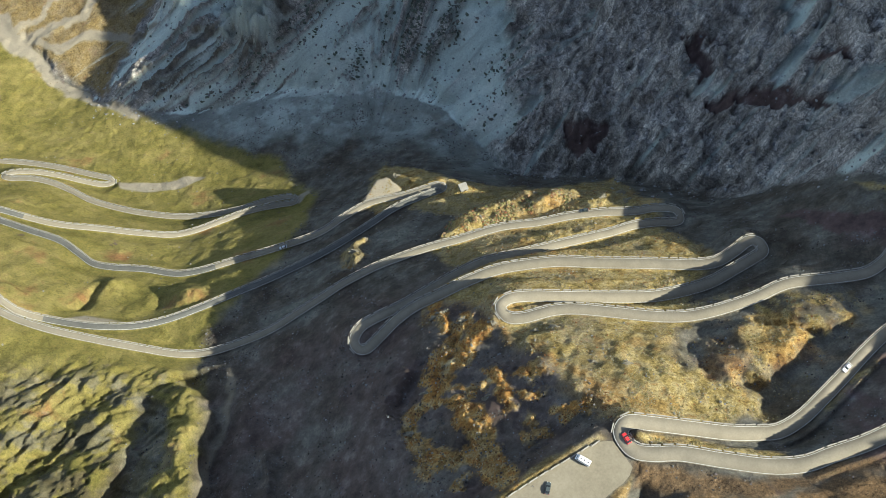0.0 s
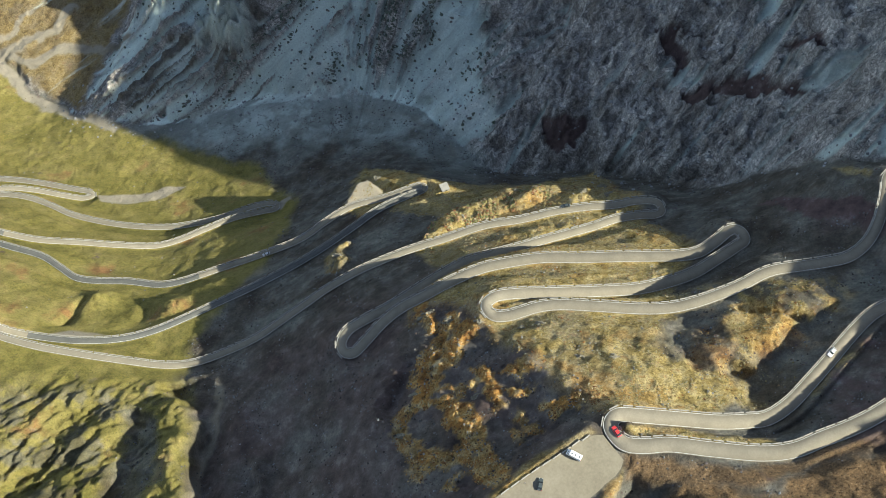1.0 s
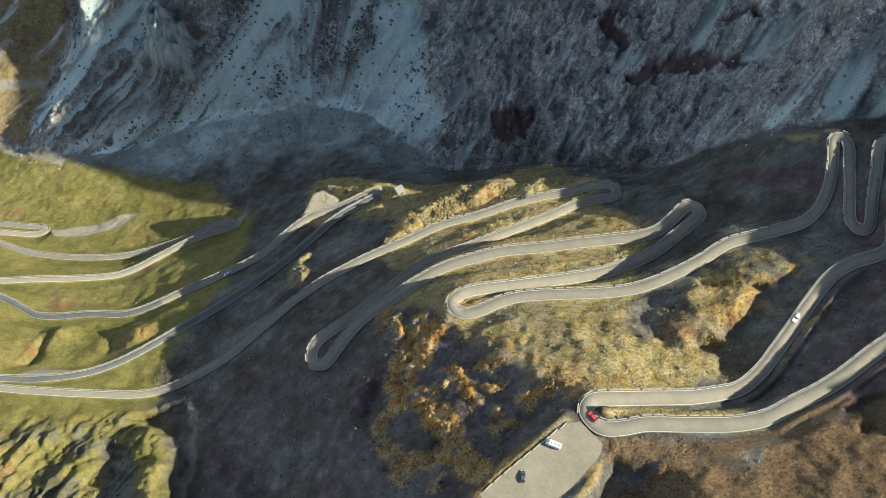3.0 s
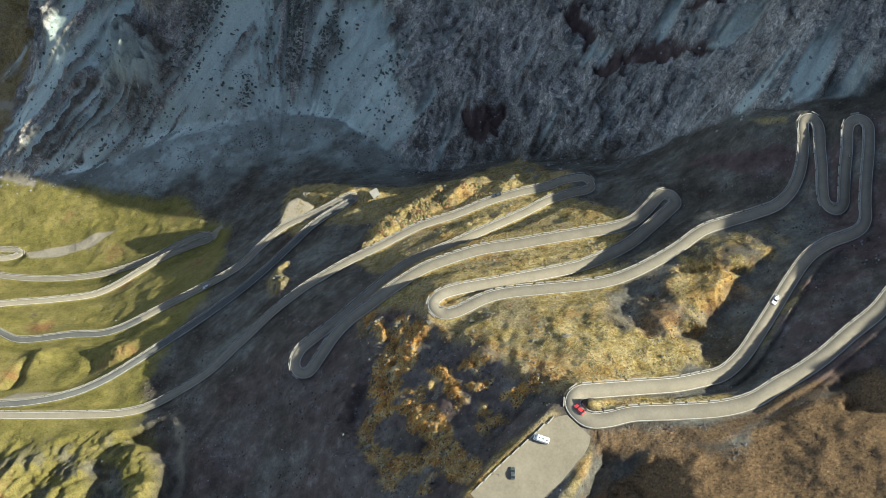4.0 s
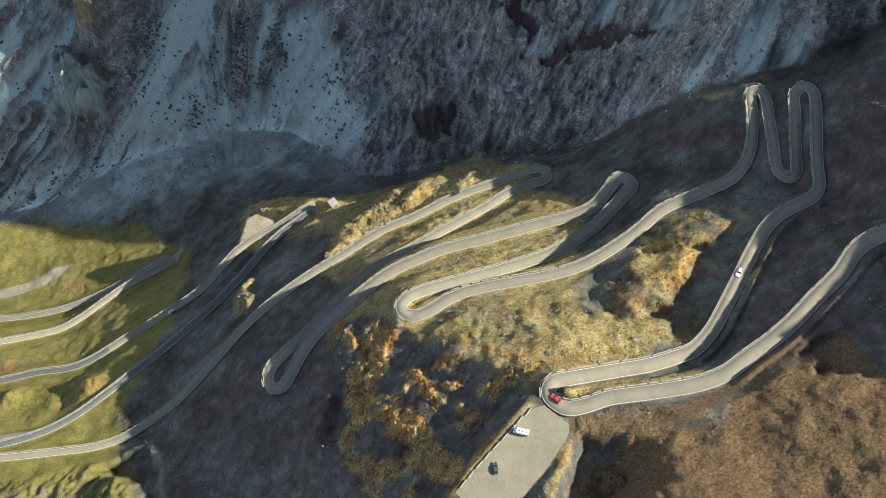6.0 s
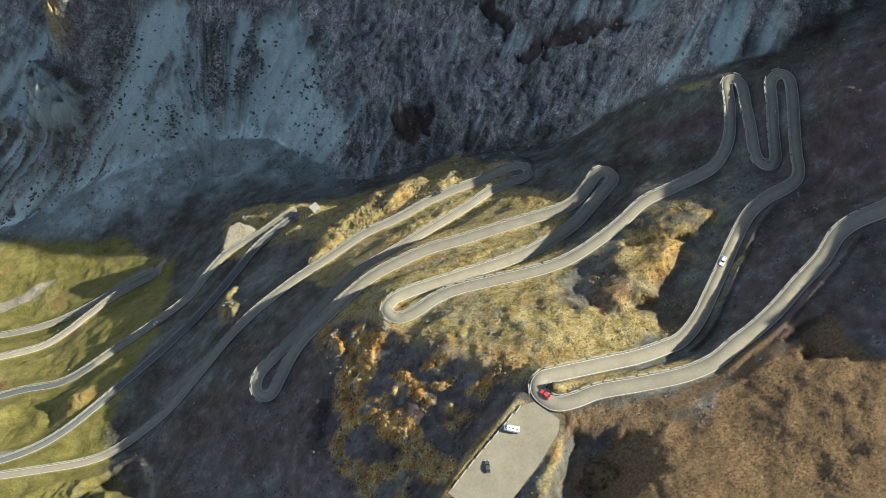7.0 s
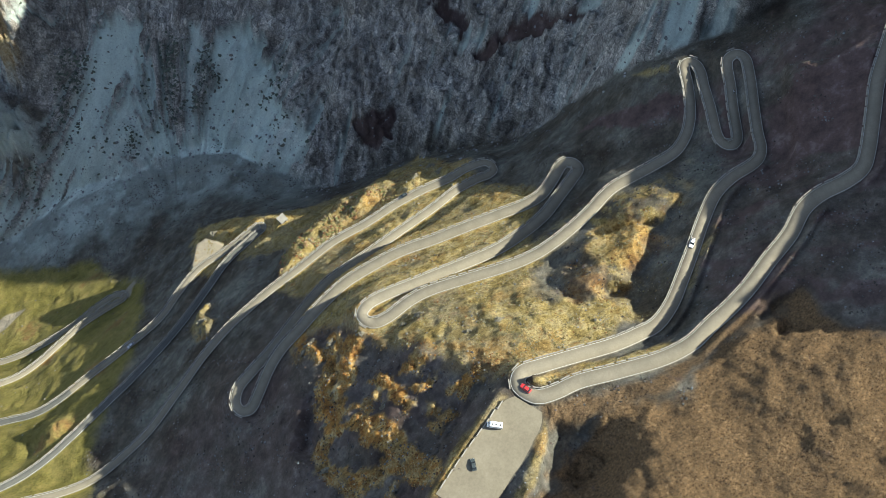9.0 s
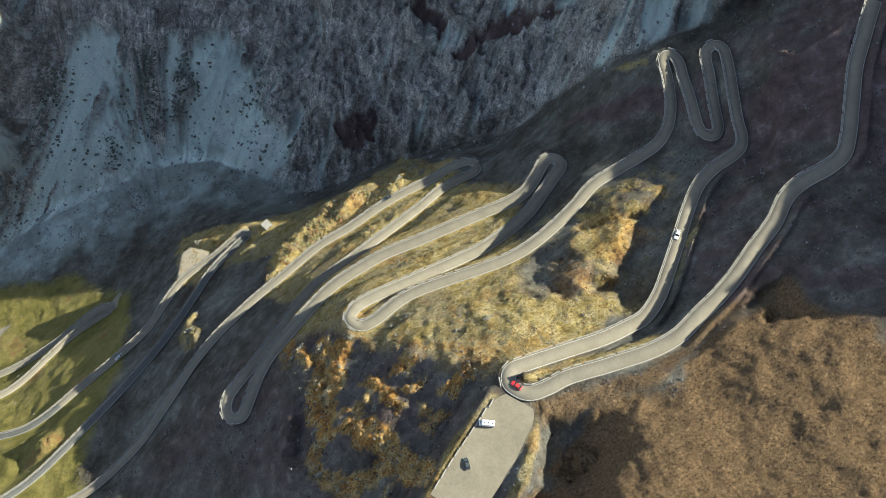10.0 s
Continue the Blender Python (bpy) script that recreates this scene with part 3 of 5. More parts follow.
for shape, depth, ragged in ((SHADE_EAST, 0.8, 0.8), (SHADE_POCKET, 0.3, 1.0), (POCKET_HIGH, 0.3, 1.0), (POCKET_LOW, 0.3, 1.0), (SHADE_LEGS, 0.5, 0.6), (POCKET_VERGE, 0.8, 0.6), (DELL_A, 2.0, 0.4), (DELL_B, 2.0, 0.4), (DELL_RIB, 2.5, 0.6), (DELL_CORNER, 2.0, 0.5), (DELL_EDGE, 1.0, 0.8), (DEBRIS_HOLLOW, 0.5, 1.5), (DELL_PASS, 1.5, 0.6)):
    shade_dell(shape, depth, ragged, *((7.0, 5.0) if shape is SHADE_EAST else (5.0, 6.5) if shape in (SHADE_POCKET, POCKET_HIGH, POCKET_LOW) else (3.5, 30.0)))

meadow = meadow * (1 - 0.75 * cover(DELL_RIB, 2.5, 0.6)) * (1 - 0.7 * west * step01(fbm(GX, GY, 11, 5, 131, 0.7), -0.25, 0.45))

# the steep flank below the spur falls at the slope of the sun's rays; only its ribs reach into the light
ribs, tint = np.zeros(GX.shape), np.zeros(GX.shape)
i0, i1 = np.searchsorted(YS, (40, 190))
j0, j1 = np.searchsorted(XS, (-100, 90))
zone = (slice(i0, i1), slice(j0, j1))
rx, ry = GX[zone] + 0.35 * WARP[0][zone], GY[zone] + 0.35 * WARP[1][zone]
broken = 0.75 + 0.5 * fbm(GX[zone], GY[zone], 8, 5, 101, 0.8)
for width, crest in RIBS:
    d = np.abs(to_line(rx, ry, np.array([(x, y, 0) for x, y in crest]))[0])
    ribs[zone] = np.maximum(ribs[zone], np.exp(-(d / (1.35 * width)) ** 2) * broken)
    tint[zone] = np.maximum(tint[zone], step01(width * 1.4 - d + 1.8 * fbm(GX[zone], GY[zone], 5, 4, 105, 0.7), -0.5, 1.5))
flank = cover(ORANGE, 5.0, 0.6)
tint = np.maximum(tint, golden * (1 - flank))
i, j = np.where(flank > 0.01)
x, y, w = GX[i, j], GY[i, j], flank[i, j]
brow = np.full(len(x), -1e9)
for r in np.arange(1.0, 110.0, 1.0):
    u = np.clip(np.searchsorted(XS, x + 0.957 * r), 0, len(XS) - 1)
    v = np.clip(np.searchsorted(YS, y - 0.29 * r), 0, len(YS) - 1)
    brow = np.maximum(brow, np.where(flank[v, u] < 0.35, height[v, u] - BROW * r, -1e9))
base = np.clip(brow - 1.0, height[i, j] - 9, height[i, j] + 4 + 9 * ribs[i, j])
shaggy = fbm(GX, GY, 5.0, 3, 107, 0.7)
height[i, j] = height[i, j] * (1 - w) + w * (base + 0.5 * hummock[i, j] + 0.7 * shaggy[i, j] + 2.7 * ribs[i, j])
shade_dell(FLANK_EDGE, 0.6, 0.4, 4.0)
# thin the gold in the east pockets: dark ground, and shade put into colour
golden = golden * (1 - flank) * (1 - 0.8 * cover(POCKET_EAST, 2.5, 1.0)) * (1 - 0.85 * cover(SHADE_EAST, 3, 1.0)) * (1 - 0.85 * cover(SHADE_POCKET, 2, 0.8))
golden = np.maximum.reduce([golden, cover(VERGE_WEST, 1.2, 0.4), cover(KNOLL_GRASS, 2.5, 0.8)])
# orange only along the ribs, so their colour also reads as lit
orange = flank * tint
# heath patches in the eastern gold stand in for patches of shade
broken_east = step01(GX, 98, 112) * step01(GY, 90, 100) * step01(-GY, -150, -142)
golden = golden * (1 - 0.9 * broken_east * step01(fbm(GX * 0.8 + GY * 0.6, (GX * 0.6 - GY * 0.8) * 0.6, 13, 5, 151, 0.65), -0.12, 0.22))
russet = golden * step01(fbm(GX, GY, 13, 5, 111, 0.65) + 0.35 * cover(ORANGE, 20, 2.0), 0.3, 0.7) * (0.35 + 0.65 * cover(ORANGE, 24, 2.0))
russet = np.maximum(russet, 0.6 * cover(THICKETS, 3, 1.0))
russet = np.maximum(russet, 0.55 * cover(RUSSET_EAST, 6, 2.0) * step01(hummock, -0.6, 0.2))

# an unseen mountain shoulder beyond the pass road, its skyline set to cast the shade
SUNWARD = (0.957, -0.29)
toward = GX * SUNWARD[0] + GY * SUNWARD[1]
across = GX * -SUNWARD[1] + GY * SUNWARD[0]
shoulder = np.interp(across, SHOULDER_ACROSS, SHOULDER_HEIGHT) + 1.8 * fbm(GX, GY, 18, 5, 61, 0.65)
rise = step01(toward, 232, 292)
height = np.where(toward > 225, np.maximum(height, height * (1 - rise) + shoulder * rise), height)
# the far crest of the wall, low enough to let the sun reach the river bank
crest_line = np.interp(across, (364, 367, 372, 384, 388, 404, 409), (317, 318, 327, 327, 337, 337, 352)) + toward * 0.767
height = np.where((across > 318) & (across < 428) & (toward > np.where(across > 366, 60, -60)), np.minimum(height, np.maximum(crest_line, 215)), height)
# ground far outside: level off below the eye, and let the wall end in a crest
height = np.minimum(height, 560 + 20 * fbm(GX, GY, 90, 3, 65))

# the road's bench and the car park
line = spline(ROAD, 0.7)
line[:, 2] = smooth_line(line[:, 2], 20)
along = np.r_[0, np.cumsum(np.hypot(*np.diff(line[:, :2], axis=0).T))]
share = along / along[-1]
half_at = np.interp(share, (0, 0.1, 0.14, 0.2, 0.24, 0.3, 0.32, 0.36, 0.43, 0.5, 0.6, 0.75, 1.0), (2.9, 2.7, 2.25, 2.25, 2.3, 2.5, 2.5, 2.4, 2.0, 1.75, 1.65, 1.65, 1.55))
aside = np.interp(share, (0, 0.1, 0.14, 0.2, 0.24, 0.3, 0.36, 0.43, 0.5, 0.6, 0.75, 1.0), (0.15, 0.2, 0.45, 0.4, 0.25, 0, 0, 0.25, 0.4, 0.4, 0.3, 0.2))
turn = np.gradient(line[:, :2], axis=0)
turn /= np.hypot(*turn.T)[:, None]
flat_n = np.c_[-turn[:, 1], turn[:, 0]]
sides = [slope_z[np.searchsorted(YS, line[:, 1] + k * flat_n[:, 1]), np.searchsorted(XS, line[:, 0] + k * flat_n[:, 0])] for k in (8.0, -8.0)]
line[:, :2] += flat_n * (aside * smooth_line(np.sign(sides[1] - sides[0]), 20))[:, None]
lot_line = spline(LOT, 0.7)
near_d, near_z = np.full(height.shape, 1e3), np.zeros(height.shape)
benches = [(*p, h) for p, h in zip(line[::2], half_at[::2])] + [(*p, 9.5) for p in lot_line[6:]]
for p in benches:
    px, py, pz, half = p
    i0, i1 = np.searchsorted(YS, (py - 18, py + 18))
    j0, j1 = np.searchsorted(XS, (px - 18, px + 18))
    d = np.hypot(GX[i0:i1, j0:j1] - px, GY[i0:i1, j0:j1] - py) - half
    win, wz = near_d[i0:i1, j0:j1], near_z[i0:i1, j0:j1]
    m = d < win
    win[m], wz[m] = d[m], pz
free = np.maximum(near_d - 0.9, 0)
cut = near_z - 0.3
height = np.where(near_d < 8, np.clip(height, cut - 1.3 * free, cut + 1.1 * free), height)
# a cut bank on the pass road's sunward side, raised to shade the road
for i in range(0, int(len(line) * 0.137)):
    d = line[min(i + 2, len(line) - 1), :2] - line[max(i - 2, 0), :2]
    n = np.array((-d[1], d[0])) / np.hypot(*d)
    face = n[0] * SUNWARD[0] + n[1] * SUNWARD[1]
    tall = 4.0 * float(step01(np.array(abs(face)), 0.3, 0.62))
    if tall > 0.1:
        px, py = line[i, :2] + n * np.sign(face) * (half_at[i] + 2.6)
        i0, i1 = np.searchsorted(YS, (py - 5, py + 5))
        j0, j1 = np.searchsorted(XS, (px - 5, px + 5))
        d2 = (GX[i0:i1, j0:j1] - px) ** 2 + (GY[i0:i1, j0:j1] - py) ** 2
        rim = line[i, 2] - 1.0 + (tall + 1.0) * np.exp(-d2 / 3.4)
        height[i0:i1, j0:j1] = np.where(near_d[i0:i1, j0:j1] > 0.7, np.maximum(height[i0:i1, j0:j1], rim), height[i0:i1, j0:j1])
# ---- end of land ----
# ---- materials ----
def nodes_of(name):
    m = bpy.data.materials.new(name)
    m.use_nodes = True
    nt = m.node_tree
    return m, nt, nt.nodes["Principled BSDF"]


def node(nt, kind, **values):
    n = nt.nodes.new(kind)
    for k, v in values.items():
        n.inputs[k.replace("_", " ")].default_value = v
    return n


def noise_of(nt, vec, scale, detail=4.0, rough=0.55):
    n = node(nt, "ShaderNodeTexNoise", Scale=scale, Detail=detail, Roughness=rough)
    nt.links.new(vec, n.inputs["Vector"])
    return n.outputs["Fac"]


def ramp(nt, fac, stops):
    r = nt.nodes.new("ShaderNodeValToRGB")
    e = r.color_ramp.elements
    while len(e) < len(stops):
        e.new(0.5)
    for el, (at, col) in zip(e, stops):
        el.position, el.color = at, (*col, 1)
    nt.links.new(fac, r.inputs[0])
    return r.outputs[0]


def mix(nt, fac, a, b, kind="MIX"):
    n = nt.nodes.new("ShaderNodeMix")
    n.data_type, n.blend_type = "RGBA", kind
    for socket, v in ((n.inputs[0], fac), (n.inputs[6], a), (n.inputs[7], b)):
        if isinstance(v, (int, float)):
            socket.default_value = v
        elif isinstance(v, tuple):
            socket.default_value = (*v, 1)
        else:
            nt.links.new(v, socket)
    return n.outputs[2]


def maths(nt, kind, a, b=0.5, c=0.0):
    n = nt.nodes.new("ShaderNodeMath")
    n.operation = kind
    for socket, v in zip(n.inputs, (a, b, c)):
        if isinstance(v, (int, float)):
            socket.default_value = v
        else:
            nt.links.new(v, socket)
    return n.outputs[0]


def mix_value(nt, fac, a, b):
    n = nt.nodes.new("ShaderNodeMix")
    n.data_type = "FLOAT"
    for socket, v in zip(n.inputs[0:1] + n.inputs[2:4], (fac, a, b)):
        nt.links.new(v, socket)
    return n.outputs[0]


def scaled(nt, scale, turn=0.0):
    geo = nt.nodes.new("ShaderNodeNewGeometry")
    mp = nt.nodes.new("ShaderNodeMapping")
    mp.inputs["Scale"].default_value = scale
    mp.inputs["Rotation"].default_value = (0, 0, turn)
    nt.links.new(geo.outputs["Position"], mp.inputs["Vector"])
    return mp.outputs["Vector"]


def bump(nt, bsdf, h, strength, distance):
    b = node(nt, "ShaderNodeBump", Strength=strength, Distance=distance)
    nt.links.new(h, b.inputs["Height"])
    nt.links.new(b.outputs[0], bsdf.inputs["Normal"])


def ground_material():
    m, nt, bsdf = nodes_of("alpine_ground")
    p = scaled(nt, (1, 1, 1))
    soft, hard = nt.nodes.new("ShaderNodeAttribute"), nt.nodes.new("ShaderNodeAttribute")
    soft.attribute_name, hard.attribute_name = "cover_soft", "cover_hard"
    ss, hs = nt.nodes.new("ShaderNodeSeparateColor"), nt.nodes.new("ShaderNodeSeparateColor")
    nt.links.new(soft.outputs["Color"], ss.inputs[0])
    nt.links.new(hard.outputs["Color"], hs.inputs[0])
    broad, mid, fine, grain = (noise_of(nt, p, s, d, r) for s, d, r in ((0.035, 6, 0.62), (0.15, 7, 0.68), (0.9, 5, 0.68), (3.2, 3, 0.7)))
    speck = maths(nt, "ADD", maths(nt, "MULTIPLY", fine, 0.6), maths(nt, "MULTIPLY", grain, 0.4))
    # dark heath with rusty and stony patches
    heath = ramp(nt, mid, ((0.3, (0.0598, 0.0529, 0.0414)), (0.5, (0.09545, 0.0874, 0.0713)), (0.62, (0.1357, 0.1207, 0.0966)), (0.75, (0.2012, 0.1955, 0.1725))))
    heath = mix(nt, 0.55, heath, ramp(nt, speck, ((0.34, (0.45, 0.45, 0.45)), (0.5, (1, 1, 1)), (0.67, (1.8, 1.8, 1.72)))), "MULTIPLY")
    heath = mix(nt, 0.9, heath, ramp(nt, broad, ((0.34, (0.5, 0.42, 0.38)), (0.46, (0.85, 0.82, 0.78)), (0.57, (1.25, 1.3, 1.34)), (0.7, (1.6, 1.75, 1.8)))), "MULTIPLY")
    # short meadow grass
    grass = ramp(nt, broad, ((0.3, (0.110, 0.101, 0.0260)), (0.46, (0.170, 0.148, 0.0400)), (0.6, (0.208, 0.177, 0.0580)), (0.72, (0.212, 0.119, 0.0475))))
    grass = mix(nt, 0.5, grass, ramp(nt, speck, ((0.38, (0.34, 0.34, 0.3)), (0.48, (0.95, 0.95, 0.95)), (0.61, (1.6, 1.52, 1.5)))), "MULTIPLY")
    grass = mix(nt, 0.6, grass, ramp(nt, mid, ((0.36, (0.62, 0.6, 0.5)), (0.5, (1, 1, 1)), (0.62, (1.25, 1.15, 1.2)), (0.72, (1.5, 1.35, 1.9)))), "MULTIPLY")
    col = mix(nt, ss.outputs[0], heath, grass)
    # golden autumn grass with rust-red and grey tufts
    gold = ramp(nt, mid, ((0.3, (0.08014, 0.06413, 0.02809)), (0.39, (0.2088, 0.1526, 0.04971)), (0.48, (0.3042, 0.2279, 0.08416)), (0.56, (0.3318, 0.2692, 0.1314)), (0.64, (0.2883, 0.1876, 0.06816)), (0.74, (0.2162, 0.09211, 0.03604))))
    gold = mix(nt, 0.85, gold, ramp(nt, speck, ((0.37, (0.32, 0.3, 0.26)), (0.5, (1, 1, 1)), (0.63, (1.65, 1.65, 1.7)))), "MULTIPLY")
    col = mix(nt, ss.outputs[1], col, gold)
    # burnt-orange dwarf shrubs
    shrub = ramp(nt, mid, ((0.3, (0.0805, 0.0483, 0.0236)), (0.42, (0.268, 0.123, 0.0322)), (0.52, (0.386, 0.215, 0.059)), (0.62, (0.429, 0.332, 0.161)), (0.72, (0.451, 0.397, 0.268))))
    shrub = mix(nt, 0.85, shrub, ramp(nt, speck, ((0.34, (0.35, 0.33, 0.3)), (0.5, (1, 1, 1)), (0.66, (1.7, 1.7, 1.7)))), "MULTIPLY")
    col = mix(nt, ss.outputs[2], col, shrub)
    # rock: bedded, streaked down the wall
    fl = nt.nodes.new("ShaderNodeAttribute")
    fl.attribute_name = "wall_flow"
    sep = nt.nodes.new("ShaderNodeSeparateXYZ")
    nt.links.new(fl.outputs["Vector"], sep.inputs[0])

    def flowing(a, b):
        mp = nt.nodes.new("ShaderNodeMapping")
        mp.inputs["Scale"].default_value = (a, b, 1)
        nt.links.new(fl.outputs["Vector"], mp.inputs["Vector"])
        return mp.outputs["Vector"]

    streak = noise_of(nt, flowing(0.34, 0.05), 1.0, 9, 0.72)
    streak.node.inputs["Distortion"].default_value = 0.5
    vein = noise_of(nt, scaled(nt, (0.75, 0.75, 0.6), 0.4), 1.0, 9, 0.78)
    vein.node.inputs["Distortion"].default_value = 2.2
    stone = mix_value(nt, sep.outputs[2], maths(nt, "ADD", maths(nt, "MULTIPLY", streak, 0.72), maths(nt, "MULTIPLY", vein, 0.28)), maths(nt, "ADD", maths(nt, "MULTIPLY", streak, 0.45), maths(nt, "MULTIPLY", vein, 0.55)))
    rock = ramp(nt, stone, ((0.36, (0.1928, 0.175, 0.1563)), (0.44, (0.3572, 0.3272, 0.2934)), (0.53, (0.516, 0.4752, 0.4264)), (0.62, (0.7749, 0.729, 0.6548))))
    warp = nt.nodes.new("ShaderNodeTexNoise")
    warp.inputs["Scale"].default_value, warp.inputs["Detail"].default_value = 0.12, 3
    nt.links.new(p, warp.inputs["Vector"])
    bend = nt.nodes.new("ShaderNodeVectorMath")
    bend.operation = "MULTIPLY_ADD"
    bend.inputs[1].default_value = (14, 14, 14)
    nt.links.new(warp.outputs["Color"], bend.inputs[0])
    nt.links.new(p, bend.inputs[2])
    for size, low_tone, high_tone in ((0.2, 0.6, 1.3), (0.62, 0.58, 1.4)):
        stretch = nt.nodes.new("ShaderNodeMapping")
        stretch.inputs["Scale"].default_value = (size, size, size * 0.45)
        nt.links.new(bend.outputs[0], stretch.inputs["Vector"])
        cell = nt.nodes.new("ShaderNodeTexVoronoi")
        cell.inputs["Scale"].default_value = 1.0
        nt.links.new(stretch.outputs["Vector"], cell.inputs["Vector"])
        tone = nt.nodes.new("ShaderNodeSeparateColor")
        nt.links.new(cell.outputs["Color"], tone.inputs[0])
        rock = mix(nt, 0.5, rock, ramp(nt, tone.outputs[0], ((0.1, (low_tone,) * 3), (0.9, (high_tone,) * 3))), "MULTIPLY")
        crack = nt.nodes.new("ShaderNodeTexVoronoi")
        crack.feature = "DISTANCE_TO_EDGE"
        crack.inputs["Scale"].default_value = 1.0
        nt.links.new(stretch.outputs["Vector"], crack.inputs["Vector"])
        rock = mix(nt, 0.6, rock, ramp(nt, crack.outputs["Distance"], ((0.0, (0.3, 0.3, 0.32)), (0.09, (1, 1, 1)))), "MULTIPLY")
    rock = mix(nt, 0.6, rock, ramp(nt, speck, ((0.37, (0.4, 0.4, 0.4)), (0.5, (0.95, 0.95, 0.95)), (0.62, (1.7, 1.7, 1.7)))), "MULTIPLY")
    rock = mix(nt, 0.8, rock, ramp(nt, noise_of(nt, p, 0.075, 4, 0.6), ((0.38, (0.72, 0.7, 0.69)), (0.5, (1, 1, 1)), (0.62, (1.4, 1.42, 1.43)))), "MULTIPLY")
    col = mix(nt, hs.outputs[0], col, rock)
    # scree
    slide = noise_of(nt, flowing(0.11, 0.014), 1.0, 8, 0.66)
    rubble = ramp(nt, slide, ((0.3, (0.3875, 0.4275, 0.394)), (0.42, (0.5636, 0.6441, 0.591)), (0.55, (0.6576, 0.741, 0.6785)), (0.7, (0.7515, 0.798, 0.7332))))
    rubble = mix(nt, 0.6, rubble, ramp(nt, speck, ((0.33, (0.6, 0.6, 0.6)), (0.5, (1, 1, 1)), (0.7, (1.35, 1.35, 1.35)))), "MULTIPLY")
    col = mix(nt, hs.outputs[1], col, rubble)
    # gravel, river bed, turnouts
    pebble = ramp(nt, speck, ((0.3, (0.225, 0.192, 0.142)), (0.5, (0.278, 0.24, 0.178)), (0.7, (0.325, 0.284, 0.215))))
    col = mix(nt, hs.outputs[2], col, pebble)
    # brown debris with stones
    earth = ramp(nt, speck, ((0.39, (0.0432, 0.02765, 0.01478)), (0.46, (0.1296, 0.08141, 0.04032)), (0.56, (0.1858, 0.1171, 0.05712)), (0.63, (0.2851, 0.1958, 0.1109))))
    col = mix(nt, soft.outputs["Alpha"], col, earth)
    # red-brown heather on the ledges and to the east, darker tone on the lower heath
    moor = ramp(nt, mid, ((0.3, (0.05906, 0.04069, 0.03806)), (0.55, (0.1181, 0.08138, 0.07481)), (0.72, (0.21, 0.1641, 0.1549))))
    col = mix(nt, hard.outputs["Alpha"], col, moor)
    nt.links.new(col, bsdf.inputs["Base Color"])
    bsdf.inputs["Roughness"].default_value, bsdf.inputs["Specular IOR Level"].default_value = 0.92, 0.15
    h = maths(nt, "ADD", maths(nt, "MULTIPLY", fine, 1.3), maths(nt, "MULTIPLY", grain, 0.55))
    h = maths(nt, "ADD", h, maths(nt, "MULTIPLY", maths(nt, "MULTIPLY", vein, hs.outputs[0]), 2.5))
    bump(nt, bsdf, h, 0.9, 0.9)
    return m


def speckled(name, colours, scale, rough=0.9, relief=0.3, metal=0.0):
    m, nt, bsdf = nodes_of(name)
    p = scaled(nt, (1, 1, 1))
    a, b = noise_of(nt, p, scale, 5, 0.65), noise_of(nt, p, scale * 9, 3, 0.6)
    v = maths(nt, "ADD", maths(nt, "MULTIPLY", a, 0.6), maths(nt, "MULTIPLY", b, 0.4))
    n = len(colours)
    nt.links.new(ramp(nt, v, [(0.32 + 0.36 * k / (n - 1), c) for k, c in enumerate(colours)]), bsdf.inputs["Base Color"])
    bsdf.inputs["Roughness"].default_value, bsdf.inputs["Metallic"].default_value = rough, metal
    bsdf.inputs["Specular IOR Level"].default_value = 0.25
    if relief:
        bump(nt, bsdf, v, relief, 0.1)
    return m


def per_island(name, colours, rough=0.9):
    m, nt, bsdf = nodes_of(name)
    geo = nt.nodes.new("ShaderNodeNewGeometry")
    n = len(colours)
    base = ramp(nt, geo.outputs["Random Per Island"], [(k / (n - 1), c) for k, c in enumerate(colours)])
    g = noise_of(nt, scaled(nt, (1, 1, 1)), 2.5, 3, 0.7)
    col = mix(nt, 0.8, base, ramp(nt, g, ((0.3, (0.45, 0.45, 0.45)), (0.5, (1, 1, 1)), (0.7, (1.5, 1.5, 1.5)))), "MULTIPLY")
    nt.links.new(col, bsdf.inputs["Base Color"])
    bsdf.inputs["Roughness"].default_value, bsdf.inputs["Specular IOR Level"].default_value = rough, 0.15
    return m


GROUND = ground_material()
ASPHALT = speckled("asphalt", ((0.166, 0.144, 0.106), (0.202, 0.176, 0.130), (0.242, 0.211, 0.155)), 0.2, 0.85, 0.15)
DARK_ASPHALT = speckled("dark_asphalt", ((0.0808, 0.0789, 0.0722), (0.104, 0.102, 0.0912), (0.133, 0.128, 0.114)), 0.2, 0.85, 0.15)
PAINT = speckled("road_paint", ((0.3, 0.29, 0.26), (0.5, 0.49, 0.45)), 1.5, 0.7, 0)
PARAPET = speckled("parapet_stone", ((0.187, 0.17, 0.145), (0.272, 0.251, 0.212), (0.357, 0.332, 0.285)), 0.8, 0.9, 0.4)
PALE = speckled("pale_gravel", ((0.147, 0.125, 0.0894), (0.184, 0.16, 0.114), (0.221, 0.193, 0.142)), 0.12, 0.9, 0.2)


def paint(name, colour, rough=0.35, metal=0.0):
    m, nt, bsdf = nodes_of(name)
    dust = noise_of(nt, scaled(nt, (1, 1, 1)), 3.0, 4, 0.6)
    nt.links.new(ramp(nt, dust, ((0.3, tuple(c * 0.85 for c in colour)), (0.7, tuple(min(1, c * 1.08 + 0.01) for c in colour)))), bsdf.inputs["Base Color"])
    bsdf.inputs["Roughness"].default_value, bsdf.inputs["Metallic"].default_value = rough, metal
    return m


